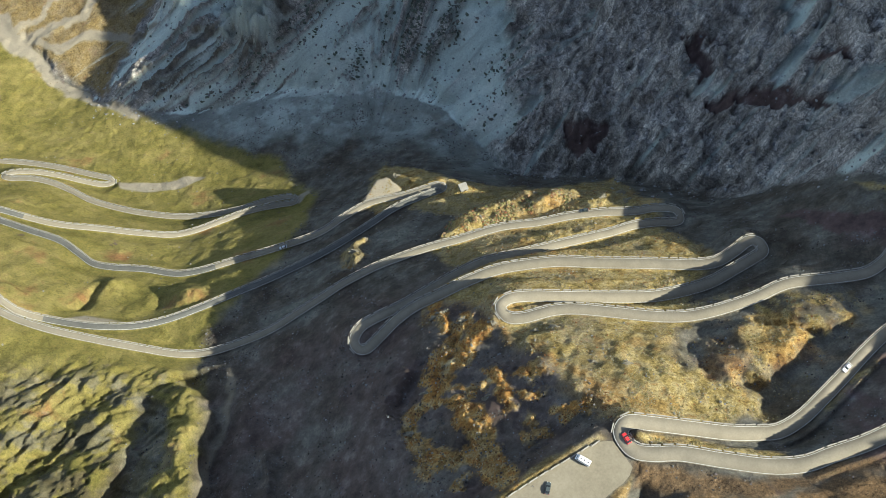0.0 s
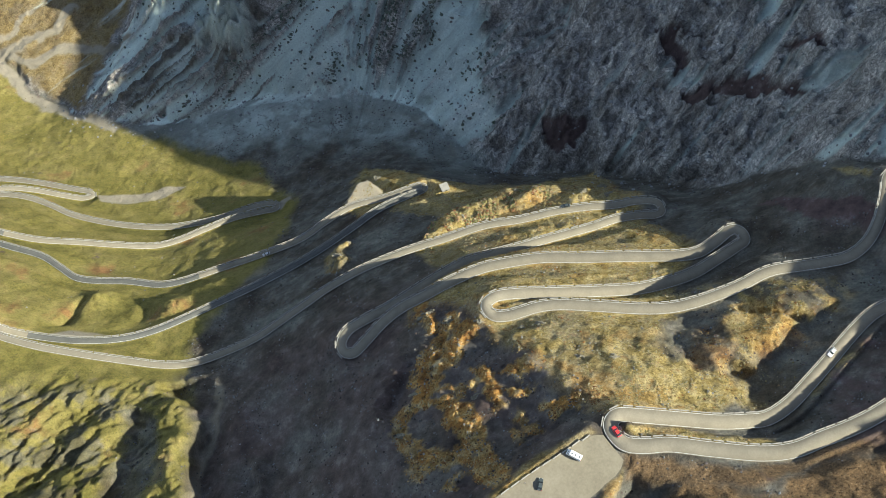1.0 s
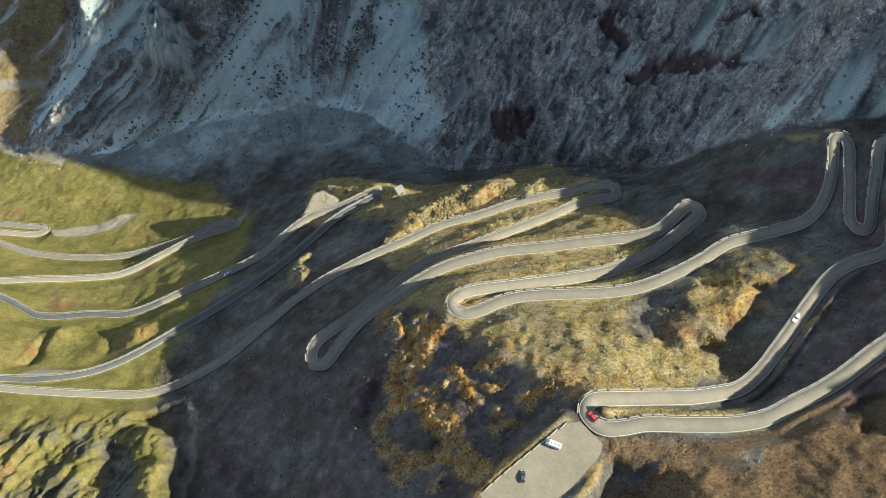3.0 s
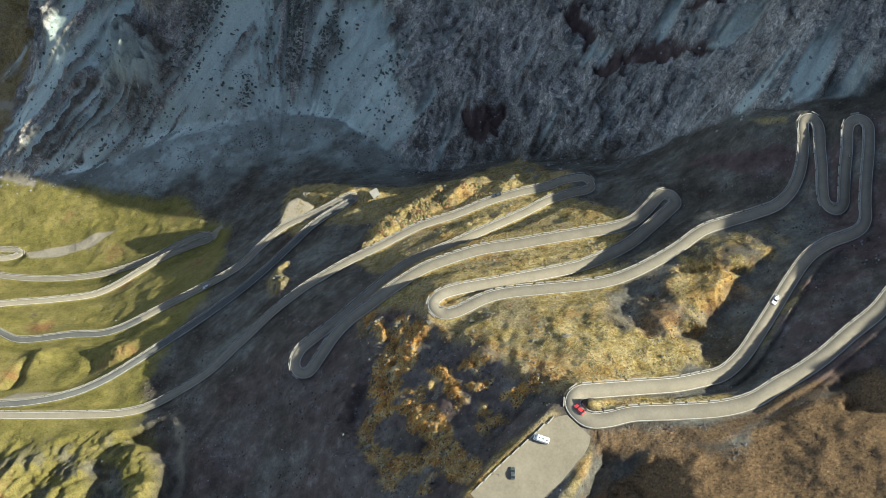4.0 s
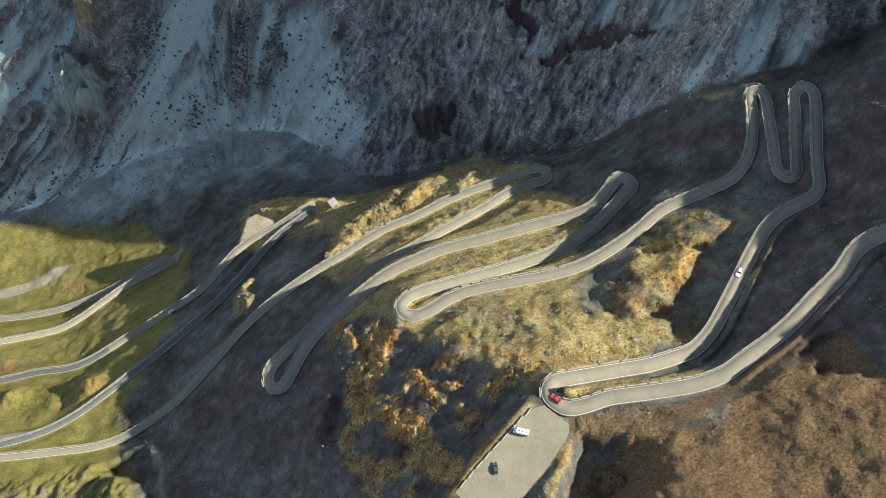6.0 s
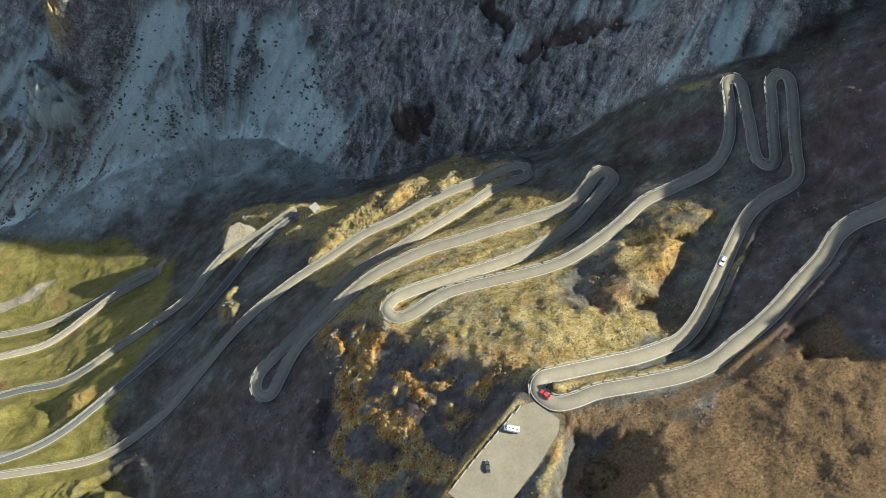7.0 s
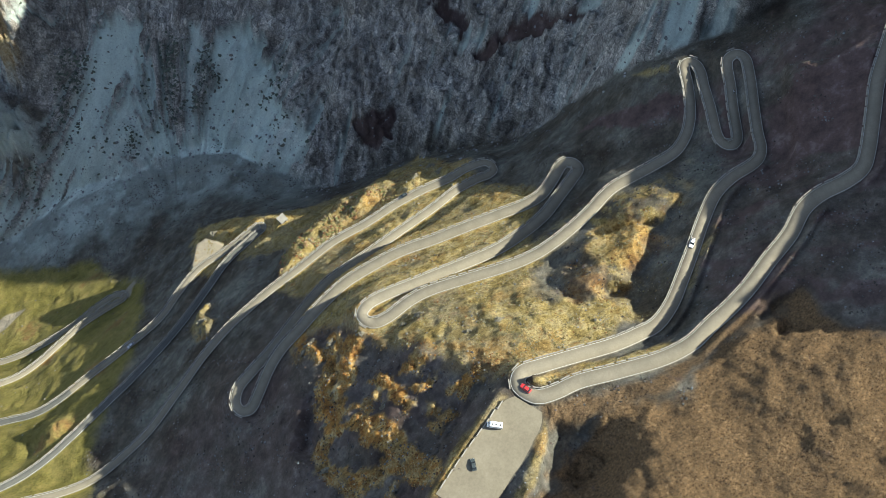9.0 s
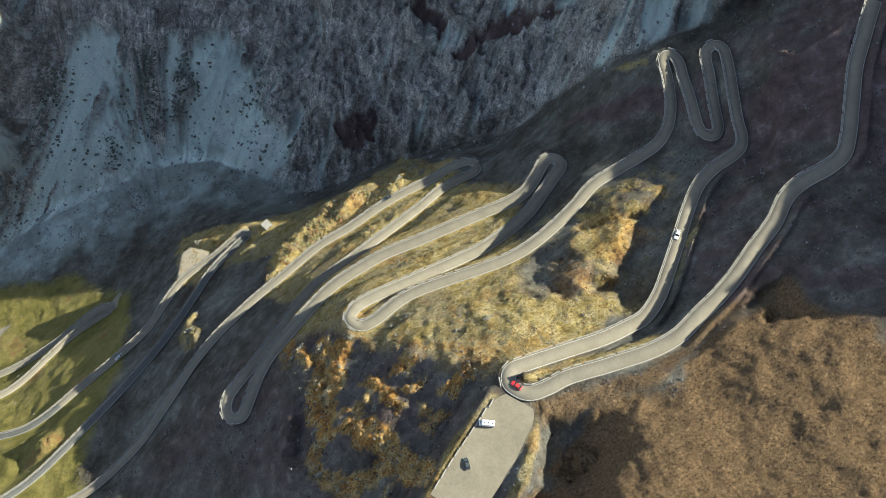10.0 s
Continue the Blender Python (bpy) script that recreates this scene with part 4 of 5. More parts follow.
RED, WHITE, CHARCOAL, SILVER = paint("red_paint", (0.55, 0.03, 0.03)), paint("white_paint", (0.78, 0.78, 0.76)), paint("charcoal_paint", (0.04, 0.05, 0.05)), paint("silver_paint", (0.5, 0.5, 0.5), 0.3, 0.3)
GLASS, RUBBER, PLASTIC = paint("dark_glass", (0.015, 0.018, 0.02), 0.08), paint("rubber", (0.02, 0.02, 0.02), 0.8), paint("grey_plastic", (0.12, 0.12, 0.12), 0.6)
RED_LAMP, CLEAR_LAMP = paint("red_lamp", (0.4, 0.01, 0.01), 0.2), paint("clear_lamp", (0.7, 0.7, 0.65), 0.15)


# ---- ground ----
def grid_mesh(name, x, y, z):
    ny, nx = z.shape
    me = bpy.data.meshes.new(name)
    me.vertices.add(nx * ny)
    me.vertices.foreach_set("co", np.stack([x, y, z], -1).astype(np.float32).ravel())
    a = (np.arange(ny - 1)[:, None] * nx + np.arange(nx - 1)[None]).ravel()
    quads = np.stack([a, a + 1, a + nx + 1, a + nx], 1).astype(np.int32)
    me.loops.add(quads.size)
    me.loops.foreach_set("vertex_index", quads.ravel())
    me.polygons.add(len(quads))
    me.polygons.foreach_set("loop_start", np.arange(0, quads.size, 4, dtype=np.int32))
    me.polygons.foreach_set("use_smooth", np.ones(len(quads), bool))
    me.update(calc_edges=True)
    return me


ground = new("ground", grid_mesh("ground", GX, GY, height))
ground.data.materials.append(GROUND)
tagged(ground, "steep alpine slope of autumn grass, heath, scree and grey rock", "ground", kind="structure")
scree = np.maximum(scree, pale_crag * (0.4 + 0.5 * step01(crag, -0.3, 0.6)))
# lit_crag: gold and orange for rock tone, and sunlit warmth put into colour
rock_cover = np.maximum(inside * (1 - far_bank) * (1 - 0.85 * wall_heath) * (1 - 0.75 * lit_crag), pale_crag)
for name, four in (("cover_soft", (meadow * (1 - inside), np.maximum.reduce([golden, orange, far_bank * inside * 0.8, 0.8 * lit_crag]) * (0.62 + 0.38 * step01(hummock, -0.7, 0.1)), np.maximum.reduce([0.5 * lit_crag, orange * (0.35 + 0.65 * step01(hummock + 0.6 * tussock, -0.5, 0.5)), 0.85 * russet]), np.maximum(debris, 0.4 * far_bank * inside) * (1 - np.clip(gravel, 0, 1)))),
                   ("cover_hard", (rock_cover, scree, np.maximum(gravel, pale_crag * 0.15), np.maximum.reduce([rust, 0.85 * moor_east, 0.55 * low_heath_tone * (1 - golden) * (1 - orange) * (1 - np.clip(gravel * 1.5, 0, 1))])))):
    at = ground.data.attributes.new(name, "FLOAT_COLOR", "POINT")
    at.data.foreach_set("color", np.stack(four, -1).astype(np.float32).ravel())


at = ground.data.attributes.new("wall_flow", "FLOAT_VECTOR", "POINT")
at.data.foreach_set("vector", np.stack([flow, fall, contorted], -1).astype(np.float32).ravel())


def height_at(x, y):
    i = np.clip(np.searchsorted(XS, x) - 1, 0, len(XS) - 2)
    j = np.clip(np.searchsorted(YS, y) - 1, 0, len(YS) - 2)
    u, v = (x - XS[i]) / (XS[i + 1] - XS[i]), (y - YS[j]) / (YS[j + 1] - YS[j])
    return (height[j, i] * (1 - u) + height[j, i + 1] * u) * (1 - v) + (height[j + 1, i] * (1 - u) + height[j + 1, i + 1] * u) * v


def at_point(field, x, y):
    return field[np.clip(np.searchsorted(YS, y), 0, len(YS) - 1), np.clip(np.searchsorted(XS, x), 0, len(XS) - 1)]


# ---- the road ----
way2 = np.gradient(line[:, :2], axis=0)
way2 = np.stack([smooth_line(way2[:, 0], 3), smooth_line(way2[:, 1], 3)], 1)
way2 /= np.linalg.norm(way2, axis=1)[:, None]
normal = np.c_[-way2[:, 1], way2[:, 0]]


def beside(offset, lift):
    return np.c_[line[:, :2] + normal * np.asarray(offset)[:, None], line[:, 2] + lift]


def strip(name, a, b, material, label=""):
    v = np.stack([a, b], 1)
    ob = new(name, grid_mesh(name, v[..., 0], v[..., 1], v[..., 2]))
    ob.data.materials.append(material)
    return ob


def solid_strip(name, sections, material):
    """A long body swept through rows of section points."""
    v = np.stack(sections, 1)
    ob = new(name, grid_mesh(name, v[..., 0], v[..., 1], v[..., 2]))
    ob.data.materials.append(material)
    return ob


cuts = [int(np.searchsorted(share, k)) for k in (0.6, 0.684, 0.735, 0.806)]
body = [beside(-half_at - 0.15, -0.5), beside(-half_at - 0.1, 0.0), beside(half_at * 0, 0.05), beside(half_at + 0.1, 0.0), beside(half_at + 0.15, -0.5)]
# stretches differ only in base colour, pale or dark asphalt
for piece, stuff, label in ((slice(0, cuts[0]), ASPHALT, "pale asphalt mountain road winding down in hairpin bends"),
                            (slice(cuts[0] - 1, cuts[1]), DARK_ASPHALT, "dark asphalt road climbing below the promontory"),
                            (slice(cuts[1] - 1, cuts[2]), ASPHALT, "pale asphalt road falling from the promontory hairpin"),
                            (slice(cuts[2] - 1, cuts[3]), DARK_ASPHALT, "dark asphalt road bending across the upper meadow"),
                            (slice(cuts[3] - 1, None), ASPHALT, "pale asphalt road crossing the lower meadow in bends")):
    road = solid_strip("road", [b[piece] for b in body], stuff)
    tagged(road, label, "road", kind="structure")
    for side in (-1, 1):
        at = side * (half_at - 0.15)
        edge = strip("edge_line", beside(at - 0.09, 0.06)[piece], beside(at + 0.09, 0.06)[piece], PAINT)
        edge.parent = road

# the side that falls away carries the parapet
left_z = height_at(*beside(half_at + 7, 0)[:, :2].T)
right_z = height_at(*beside(-half_at - 7, 0)[:, :2].T)
low = np.where(smooth_line(np.sign(right_z - left_z), 22) > 0, 1.0, -1.0)
low = np.sign(smooth_line(low, 12))


def box_mesh(name, lx, ly, lz, inset=0.04):
    bm = bmesh.new()
    bmesh.ops.create_cube(bm, size=1)
    for v in bm.verts:
        v.co = Vector((v.co.x * lx, v.co.y * ly, (v.co.z + 0.5) * lz))
        if v.co.z > 0.1:
            v.co.x *= 1 - inset
            v.co.y *= 1 - 2 * inset
    me = bpy.data.meshes.new(name)
    bm.to_mesh(me)
    bm.free()
    me.materials.append(PARAPET)
    return me


block = box_mesh("parapet_block", 3.65, 0.42, 0.7)
parapet = tagged(new("parapet"), "low pale stone parapet of separate blocks along the valley side of the road", "parapet", kind="structure")
spots = []
gap = 4.1
for k in range(int(along[-1] / gap)):
    i = int(np.searchsorted(along, (k + 0.5) * gap))
    if i < len(line) - 2 and low[i]:
        x, y = line[i, :2] + normal[i] * low[i] * (half_at[i] + 0.45)
        if np.abs(near_d[np.searchsorted(YS, y), np.searchsorted(XS, x)] - 0.45) < 1.6:
            spots.append((x, y, line[i, 2] - 0.15, math.atan2(way2[i, 1], way2[i, 0])))
near_spots, far_spots = spots[:300], spots[300:]
for x, y, z, a in near_spots:
    ob = new("parapet_stone", block)
    ob.parent, ob.matrix_basis = parapet, pose(x, y, z, 0, 0, math.degrees(a))
co = np.array([v.co for v in block.vertices])
faces = [tuple(p.vertices) for p in block.polygons]
verts, polys = [], []
for x, y, z, a in far_spots:
    ca, sa = math.cos(a), math.sin(a)
    n = len(verts)
    verts += [(x + ca * q[0] - sa * q[1], y + sa * q[0] + ca * q[1], z + q[2]) for q in co]
    polys += [tuple(n + i for i in f) for f in faces]
me = bpy.data.meshes.new("parapet_rest")
me.from_pydata(verts, [], polys)
me.materials.append(PARAPET)
rest = tagged(new("parapet_stones", me), kind="stuff")
rest.parent = parapet

# ---- car park ----
lot_way = np.gradient(lot_line[:, :2], axis=0)
lot_way /= np.linalg.norm(lot_way, axis=1)[:, None]
lot_n = np.c_[-lot_way[:, 1], lot_way[:, 0]]
s01 = np.linspace(0, 1, len(lot_line))
widths = (np.interp(s01, (0, 0.06, 0.14, 0.22, 0.35, 1), (7.0, 8.5, 9.2, 9.2, 9.5, 10.0)) + 0.5 * noise2(s01 * 9, s01 * 0, 5), np.interp(s01, (0, 0.06, 0.14, 0.22, 0.35, 1), (4.5, 6.5, 7.8, 8.3, 8.5, 9.5)))
cols = [np.c_[lot_line[:, :2] + lot_n * (widths[0] * w if w > 0 else widths[1] * w)[:, None], lot_line[:, 2] - 0.06 + 0 * s01] for w in np.linspace(-1, 1, 9)]
lot = solid_strip("car_park", cols, PALE)
tagged(lot, "pale dusty gravel car park beside the hairpin bend", "car park", kind="structure")


# ---- vehicles ----
def part(name, bm, material, parent, label=""):
    me = bpy.data.meshes.new(name)
    bm.to_mesh(me)
    bm.free()
    me.materials.append(material)
    ob = new(name, me)
    ob.parent = parent
    if label:
        ob["label"] = label
    return ob


def sweep(rows, bevel=0.06):
    """A closed body through cross rows (x, half width below, half width above, low z, high z), nose to tail."""
    bm = bmesh.new()
    rings = []
    for x, wl, wh, z0, z1 in rows:
        zm = z0 + (z1 - z0) * 0.55
        pts = ((-wl, z0), (-wl * 1.02, zm), (-wh, z1), (wh, z1), (wl * 1.02, zm), (wl, z0))
        rings.append([bm.verts.new((x, y, z)) for y, z in pts])
    for a, b in zip(rings[:-1], rings[1:]):
        for k in range(6):
            bm.faces.new((a[k], a[(k + 1) % 6], b[(k + 1) % 6], b[k]))
    bm.faces.new(rings[0][::-1])
    bm.faces.new(rings[-1])
    bmesh.ops.recalc_face_normals(bm, faces=bm.faces)
    if bevel:
        bmesh.ops.bevel(bm, geom=bm.edges[:], offset=bevel, segments=1, affect="EDGES", clamp_overlap=True)
    return bm


def slab(corners, thick):
    """A thin plate through four corners, thickened along its normal."""
    bm = bmesh.new()
    c = [Vector(p) for p in corners]
    n = (c[1] - c[0]).cross(c[3] - c[0]).normalized() * thick
    lo, hi = [bm.verts.new(p) for p in c], [bm.verts.new(p + n) for p in c]
    bm.faces.new(lo[::-1])
    bm.faces.new(hi)
    for k in range(4):
        bm.faces.new((lo[k], lo[(k + 1) % 4], hi[(k + 1) % 4], hi[k]))
    return bm


def block_bm(cx, cy, cz, lx, ly, lz, bevel=0.03):
    bm = bmesh.new()
    bmesh.ops.create_cube(bm, size=1, matrix=Matrix.Translation((cx, cy, cz)) @ Matrix.Diagonal((lx, ly, lz, 1)))
    if bevel:
        bmesh.ops.bevel(bm, geom=bm.edges[:], offset=bevel, segments=1, affect="EDGES", clamp_overlap=True)
    return bm


def disc(r, w, y, x, z):
    bm = bmesh.new()
    bmesh.ops.create_cone(bm, cap_ends=True, segments=16, radius1=r, radius2=r, depth=w,
                          matrix=Matrix.Translation((x, y, z)) @ Matrix.Rotation(radians(90), 4, "X"))
    bmesh.ops.bevel(bm, geom=[e for e in bm.edges if len(e.link_faces) == 2 and any(len(f.verts) > 4 for f in e.link_faces)], offset=0.03, segments=1, affect="EDGES")
    return bm


def wheels(ob, axles, track, r):
    for ax in axles:
        for s in (-1, 1):
            tyre = part("tyre", disc(r, 0.21, s * track, ax, r), RUBBER, None)
            wheel = new("wheel")
            wheel.parent = ob
            tyre.parent = wheel
            part("rim", disc(r * 0.62, 0.06, s * (track + 0.09), ax, r), SILVER, wheel)


def car(colour, label, length=4.3):
    ob = tagged(new("car"), label, "car")
    k = length / 4.3
    part("body", sweep([(2.15 * k, 0.74, 0.66, 0.28, 0.62), (1.95 * k, 0.86, 0.76, 0.2, 0.78), (0.95 * k, 0.89, 0.8, 0.2, 0.95), (-1.6 * k, 0.89, 0.8, 0.2, 0.98), (-2.0 * k, 0.87, 0.77, 0.22, 0.92), (-2.15 * k, 0.78, 0.7, 0.32, 0.78)]), colour, ob)
    part("cabin", sweep([(0.95 * k, 0.76, 0.74, 0.9, 0.97), (0.3 * k, 0.78, 0.6, 0.92, 1.42), (-0.5 * k, 0.79, 0.62, 0.92, 1.47), (-1.2 * k, 0.78, 0.6, 0.92, 1.4), (-1.85 * k, 0.74, 0.66, 0.9, 1.0)], 0.04), GLASS, ob, "dark tinted car windows")
    part("roof", block_bm(-0.45 * k, 0, 1.46, 1.55 * k, 1.16, 0.06, 0.025), colour, ob)
    part("bonnet", slab(((2.0 * k, -0.66, 0.77), (2.0 * k, 0.66, 0.77), (1.0 * k, 0.7, 0.96), (1.0 * k, -0.7, 0.96)), 0.02), colour, ob)
    for s in (-1, 1):
        part("headlight", block_bm(2.06 * k, s * 0.6, 0.66, 0.14, 0.3, 0.12), CLEAR_LAMP, ob, "clear glass headlight")
        part("tail_light", block_bm(-2.08 * k, s * 0.62, 0.78, 0.12, 0.24, 0.14), RED_LAMP, ob, "red tail light")
        part("wing_mirror", block_bm(0.72 * k, s * 0.97, 0.98, 0.14, 0.18, 0.12), colour, ob)
        part("door_pillar", block_bm(-0.35 * k, s * 0.74, 1.15, 0.09, 0.12, 0.5, 0.02), colour, ob)
    for x in (2.14, -2.14):
        part("bumper", block_bm(x * k, 0, 0.42, 0.12, 1.55, 0.2, 0.04), PLASTIC, ob)
    wheels(ob, (1.32 * k, -1.3 * k), 0.78, 0.32)
    return ob


def camper_van():
    ob = tagged(new("camper_van"), "white camper van with dark roof hatches parked on pale gravel", "van")
    part("body", sweep([(-2.75, 0.98, 0.93, 0.3, 2.45), (-2.6, 1.02, 0.95, 0.25, 2.6), (1.5, 1.02, 0.95, 0.25, 2.6), (1.75, 1.0, 0.92, 0.25, 2.45)], 0.08), WHITE, ob)
    part("cab", sweep([(1.7, 1.0, 0.9, 0.25, 2.3), (2.15, 0.98, 0.84, 0.25, 1.85), (2.35, 0.96, 0.86, 0.25, 1.25), (2.75, 0.9, 0.82, 0.3, 0.98)], 0.06), WHITE, ob)
    part("windscreen", slab(((2.38, -0.8, 1.28), (2.38, 0.8, 1.28), (1.95, 0.74, 2.06), (1.95, -0.74, 2.06)), 0.03), GLASS, ob, "dark windscreen")
    for x in (-1.9, -0.45, 0.85):
        part("roof_hatch", block_bm(x, 0.1, 2.64, 0.5, 0.5, 0.1, 0.03), GLASS, ob, "dark square roof hatch")
    part("roof_rail", block_bm(-0.6, -0.75, 2.64, 3.4, 0.06, 0.06, 0.02), PLASTIC, ob)
    for s in (-1, 1):
        part("side_window", slab(((0.9, s * 1.03, 1.4), (-0.3, s * 1.03, 1.4), (-0.3, s * 1.0, 1.95), (0.9, s * 1.0, 1.95)), s * -0.03), GLASS, ob, "dark side window")
        part("cab_window", slab(((2.15, s * 1.0, 1.3), (1.55, s * 1.03, 1.3), (1.6, s * 0.97, 1.9), (1.9, s * 0.95, 1.9)), s * -0.03), GLASS, ob, "dark cab window")
        part("headlight", block_bm(2.68, s * 0.68, 0.82, 0.16, 0.28, 0.2), CLEAR_LAMP, ob, "clear glass headlight")
        part("tail_light", block_bm(-2.77, s * 0.82, 1.0, 0.08, 0.14, 0.4), RED_LAMP, ob, "red tail light")
        part("wing_mirror", block_bm(2.05, s * 1.16, 1.35, 0.16, 0.22, 0.3), PLASTIC, ob)
    for x in (2.78, -2.8):
        part("bumper", block_bm(x, 0, 0.45, 0.14, 1.85, 0.24, 0.04), PLASTIC, ob)
    wheels(ob, (1.95, -1.7), 0.87, 0.36)
    return ob


def motorcycle():
    ob = tagged(new("motorcycle"), "small grey motorcycle standing on the shaded zigzag road", "motorcycle")
    part("body", sweep([(0.55, 0.1, 0.08, 0.45, 0.8), (0.25, 0.18, 0.16, 0.35, 1.0), (-0.3, 0.16, 0.12, 0.35, 0.85), (-0.95, 0.08, 0.06, 0.6, 0.85)], 0.03), SILVER, ob)
    part("seat", block_bm(-0.35, 0, 0.88, 0.7, 0.28, 0.1, 0.03), RUBBER, ob, "black padded seat")
    part("handlebar", block_bm(0.5, 0, 1.05, 0.08, 0.75, 0.06, 0.02), PLASTIC, ob)
    part("windscreen", slab(((0.72, -0.18, 0.95), (0.72, 0.18, 0.95), (0.55, 0.15, 1.3), (0.55, -0.15, 1.3)), 0.02), GLASS, ob)
    for x in (0.75, -0.72):
        wheel = part("wheel", disc(0.31, 0.14, 0, x, 0.31), RUBBER, ob)
        part("rim", disc(0.2, 0.16, 0, x, 0.31), SILVER, wheel)
    return ob


def on_road(ob, x, y, lane, way=1):
    """Sets a vehicle on the nearest stretch of the road."""
    i = int(np.argmin((line[:, 0] - x) ** 2 + (line[:, 1] - y) ** 2))
    i = min(max(i, 2), len(line) - 3)
    c = line[i, :2] + normal[i] * lane
    d = line[i + 2] - line[i - 2]
    pitch = math.degrees(math.atan2(d[2], np.hypot(d[0], d[1])))
    ob.matrix_basis = pose(c[0], c[1], line[i, 2] + 0.05, 0, -pitch if way > 0 else pitch, math.degrees(math.atan2(way * d[1], way * d[0])))
    return ob


LOT_Z = LOT[0][2] - 0.06
van = camper_van()
van.matrix_basis = pose(49.4, 68.6, LOT_Z, 0, 0, 149)
parked = car(CHARCOAL, "dark grey car parked on the pale gravel car park")
parked.matrix_basis = pose(36.8, 59.0, LOT_Z, 0, 0, 78)
on_road(car(RED, "red car driving round the hairpin bend"), 65.8, 76.8, -1.0, 1)
on_road(car(WHITE, "white car driving up the mountain road"), 151.5, 102.7, 1.3, -1)
on_road(car(SILVER, "silver car driving down the lower road"), -88.0, 219.0, 0.9, 1)
on_road(car(CHARCOAL, "dark car waiting at the edge of the sunlit road"), 70.0, 209.5, -1.9, 1)
on_road(motorcycle(), 202.3, 162.3, 0.9, 1)


# ---- hut, signs ----
CONCRETE = speckled("pale_concrete", ((0.192, 0.176, 0.152), (0.256, 0.24, 0.208), (0.32, 0.304, 0.264)), 0.6, 0.9, 0.3)


def hut(x, y, turn):
    z = float(height_at(np.array([x]), np.array([y]))[0]) - 0.6
    ob = tagged(new("hut"), "small pale concrete hut with a flat roof on the promontory", "hut")
    ob.matrix_basis = pose(x, y, z, 0, 0, turn)
    part("wall", block_bm(0, 0, 1.7, 4.2, 4.2, 3.4, 0.05), CONCRETE, ob)
    part("roof", block_bm(0, 0, 3.5, 4.6, 4.6, 0.25, 0.05), CONCRETE, ob, "flat concrete roof slab")
    part("door", block_bm(-2.22, 0.4, 1.9, 0.06, 1.0, 2.1, 0.02), PLASTIC, ob, "grey metal door")
    part("window", block_bm(0.3, -2.22, 2.5, 1.2, 0.06, 0.9, 0.02), GLASS, ob, "dark window")
    return ob


hut(11.8, 246.8, 20)


def road_sign(x, y, turn):
    z = float(height_at(np.array([x]), np.array([y]))[0])
    ob = tagged(new("road_sign"), "small road sign on a grey post at the car park edge", "sign", "signs")
    ob.matrix_basis = pose(x, y, z - 0.2, 0, 0, turn)
    bm = bmesh.new()
    bmesh.ops.create_cone(bm, cap_ends=True, segments=8, radius1=0.06, radius2=0.05, depth=2.4, matrix=Matrix.Translation((0, 0, 1.2)))
    part("post", bm, SILVER, ob)
    part("board", block_bm(0.05, 0, 2.1, 0.05, 0.8, 0.6, 0.02), PLASTIC, ob, "weathered brown board")
    return ob


for x, y, turn in ((52.4, 73.9, 60), (36.0, 64.6, 55), (31.5, 59.5, 50)):
    road_sign(x, y, turn)

# parapet along the car park
edge_xy = lot_line[:, :2] - lot_n * (widths[1] - 0.2)[:, None]
for i in range(8, len(lot_line) - 3, 6):
    ob = new("parapet_stone", block)
    ob.parent = parapet
    ob.matrix_basis = pose(edge_xy[i, 0], edge_xy[i, 1], LOT_Z - 0.1, 0, 0, math.degrees(math.atan2(lot_way[i, 1], lot_way[i, 0])))


# ---- boulders, tussocks and shrubs ----
def lump(seed, levels=1, jag=0.3, squash=0.7):
    bm = bmesh.new()
    bmesh.ops.create_icosphere(bm, subdivisions=levels, radius=1)
    rnd = random.Random(seed)
    off = Vector((rnd.random() * 50, rnd.random() * 50, rnd.random() * 50))
    for v in bm.verts:
        n = noise.noise(v.co * 1.3 + off) + 0.5 * noise.noise(v.co * 3.1 + off)
        v.co *= 1 + jag * n * 1.6 + jag * 0.5 * (rnd.random() - 0.5)
        v.co.z *= squash
    bm.verts.ensure_lookup_table()
    co = np.array([v.co for v in bm.verts])
    faces = np.array([[v.index for v in f.verts] for f in bm.faces])
    bm.free()
    return co, faces


def scatter(name, label, category, count, field, sizes, shapes, material, box, seed, sink=0.25, stretch=1.0, clump=0.0):
    """Many small lumps over the ground where field is high, as one body."""
    rs = np.random.RandomState(seed)
    n = count * 14
    x, y = rs.uniform(box[0], box[1], n), rs.uniform(box[2], box[3], n)
    f = at_point(field, x, y) * (at_point(near_d, x, y) > 1.6)
    if clump:
        f = f * step01(noise2(x / clump, y / clump, seed) + 0.5 * noise2(x / clump * 2.7, y / clump * 2.7, seed + 1), -0.05, 0.5)
    keep = np.where(rs.uniform(0, 1, n) < f)[0][:count]
    vs, fs, at = [], [], 0
    for k in keep:
        co, faces = shapes[rs.randint(len(shapes))]
        s = sizes[0] + (sizes[1] - sizes[0]) * rs.uniform() ** 2.2
        a = rs.uniform(0, 6.283)
        c = co * [s * stretch, s, s * rs.uniform(0.7, 1.15)]
        px = x[k] + c[:, 0] * math.cos(a) - c[:, 1] * math.sin(a)
        py = y[k] + c[:, 0] * math.sin(a) + c[:, 1] * math.cos(a)
        z = height_at(x[k:k + 1], y[k:k + 1])[0]
        vs.append(np.c_[px, py, z + c[:, 2] + s * (0.35 - sink)])
        fs.append(faces + at)
        at += len(co)
    me = bpy.data.meshes.new(name)
    me.from_pydata(np.vstack(vs).tolist(), [], np.vstack(fs).tolist())
    me.materials.append(material)
    return tagged(new(name, me), label, category, kind="stuff")


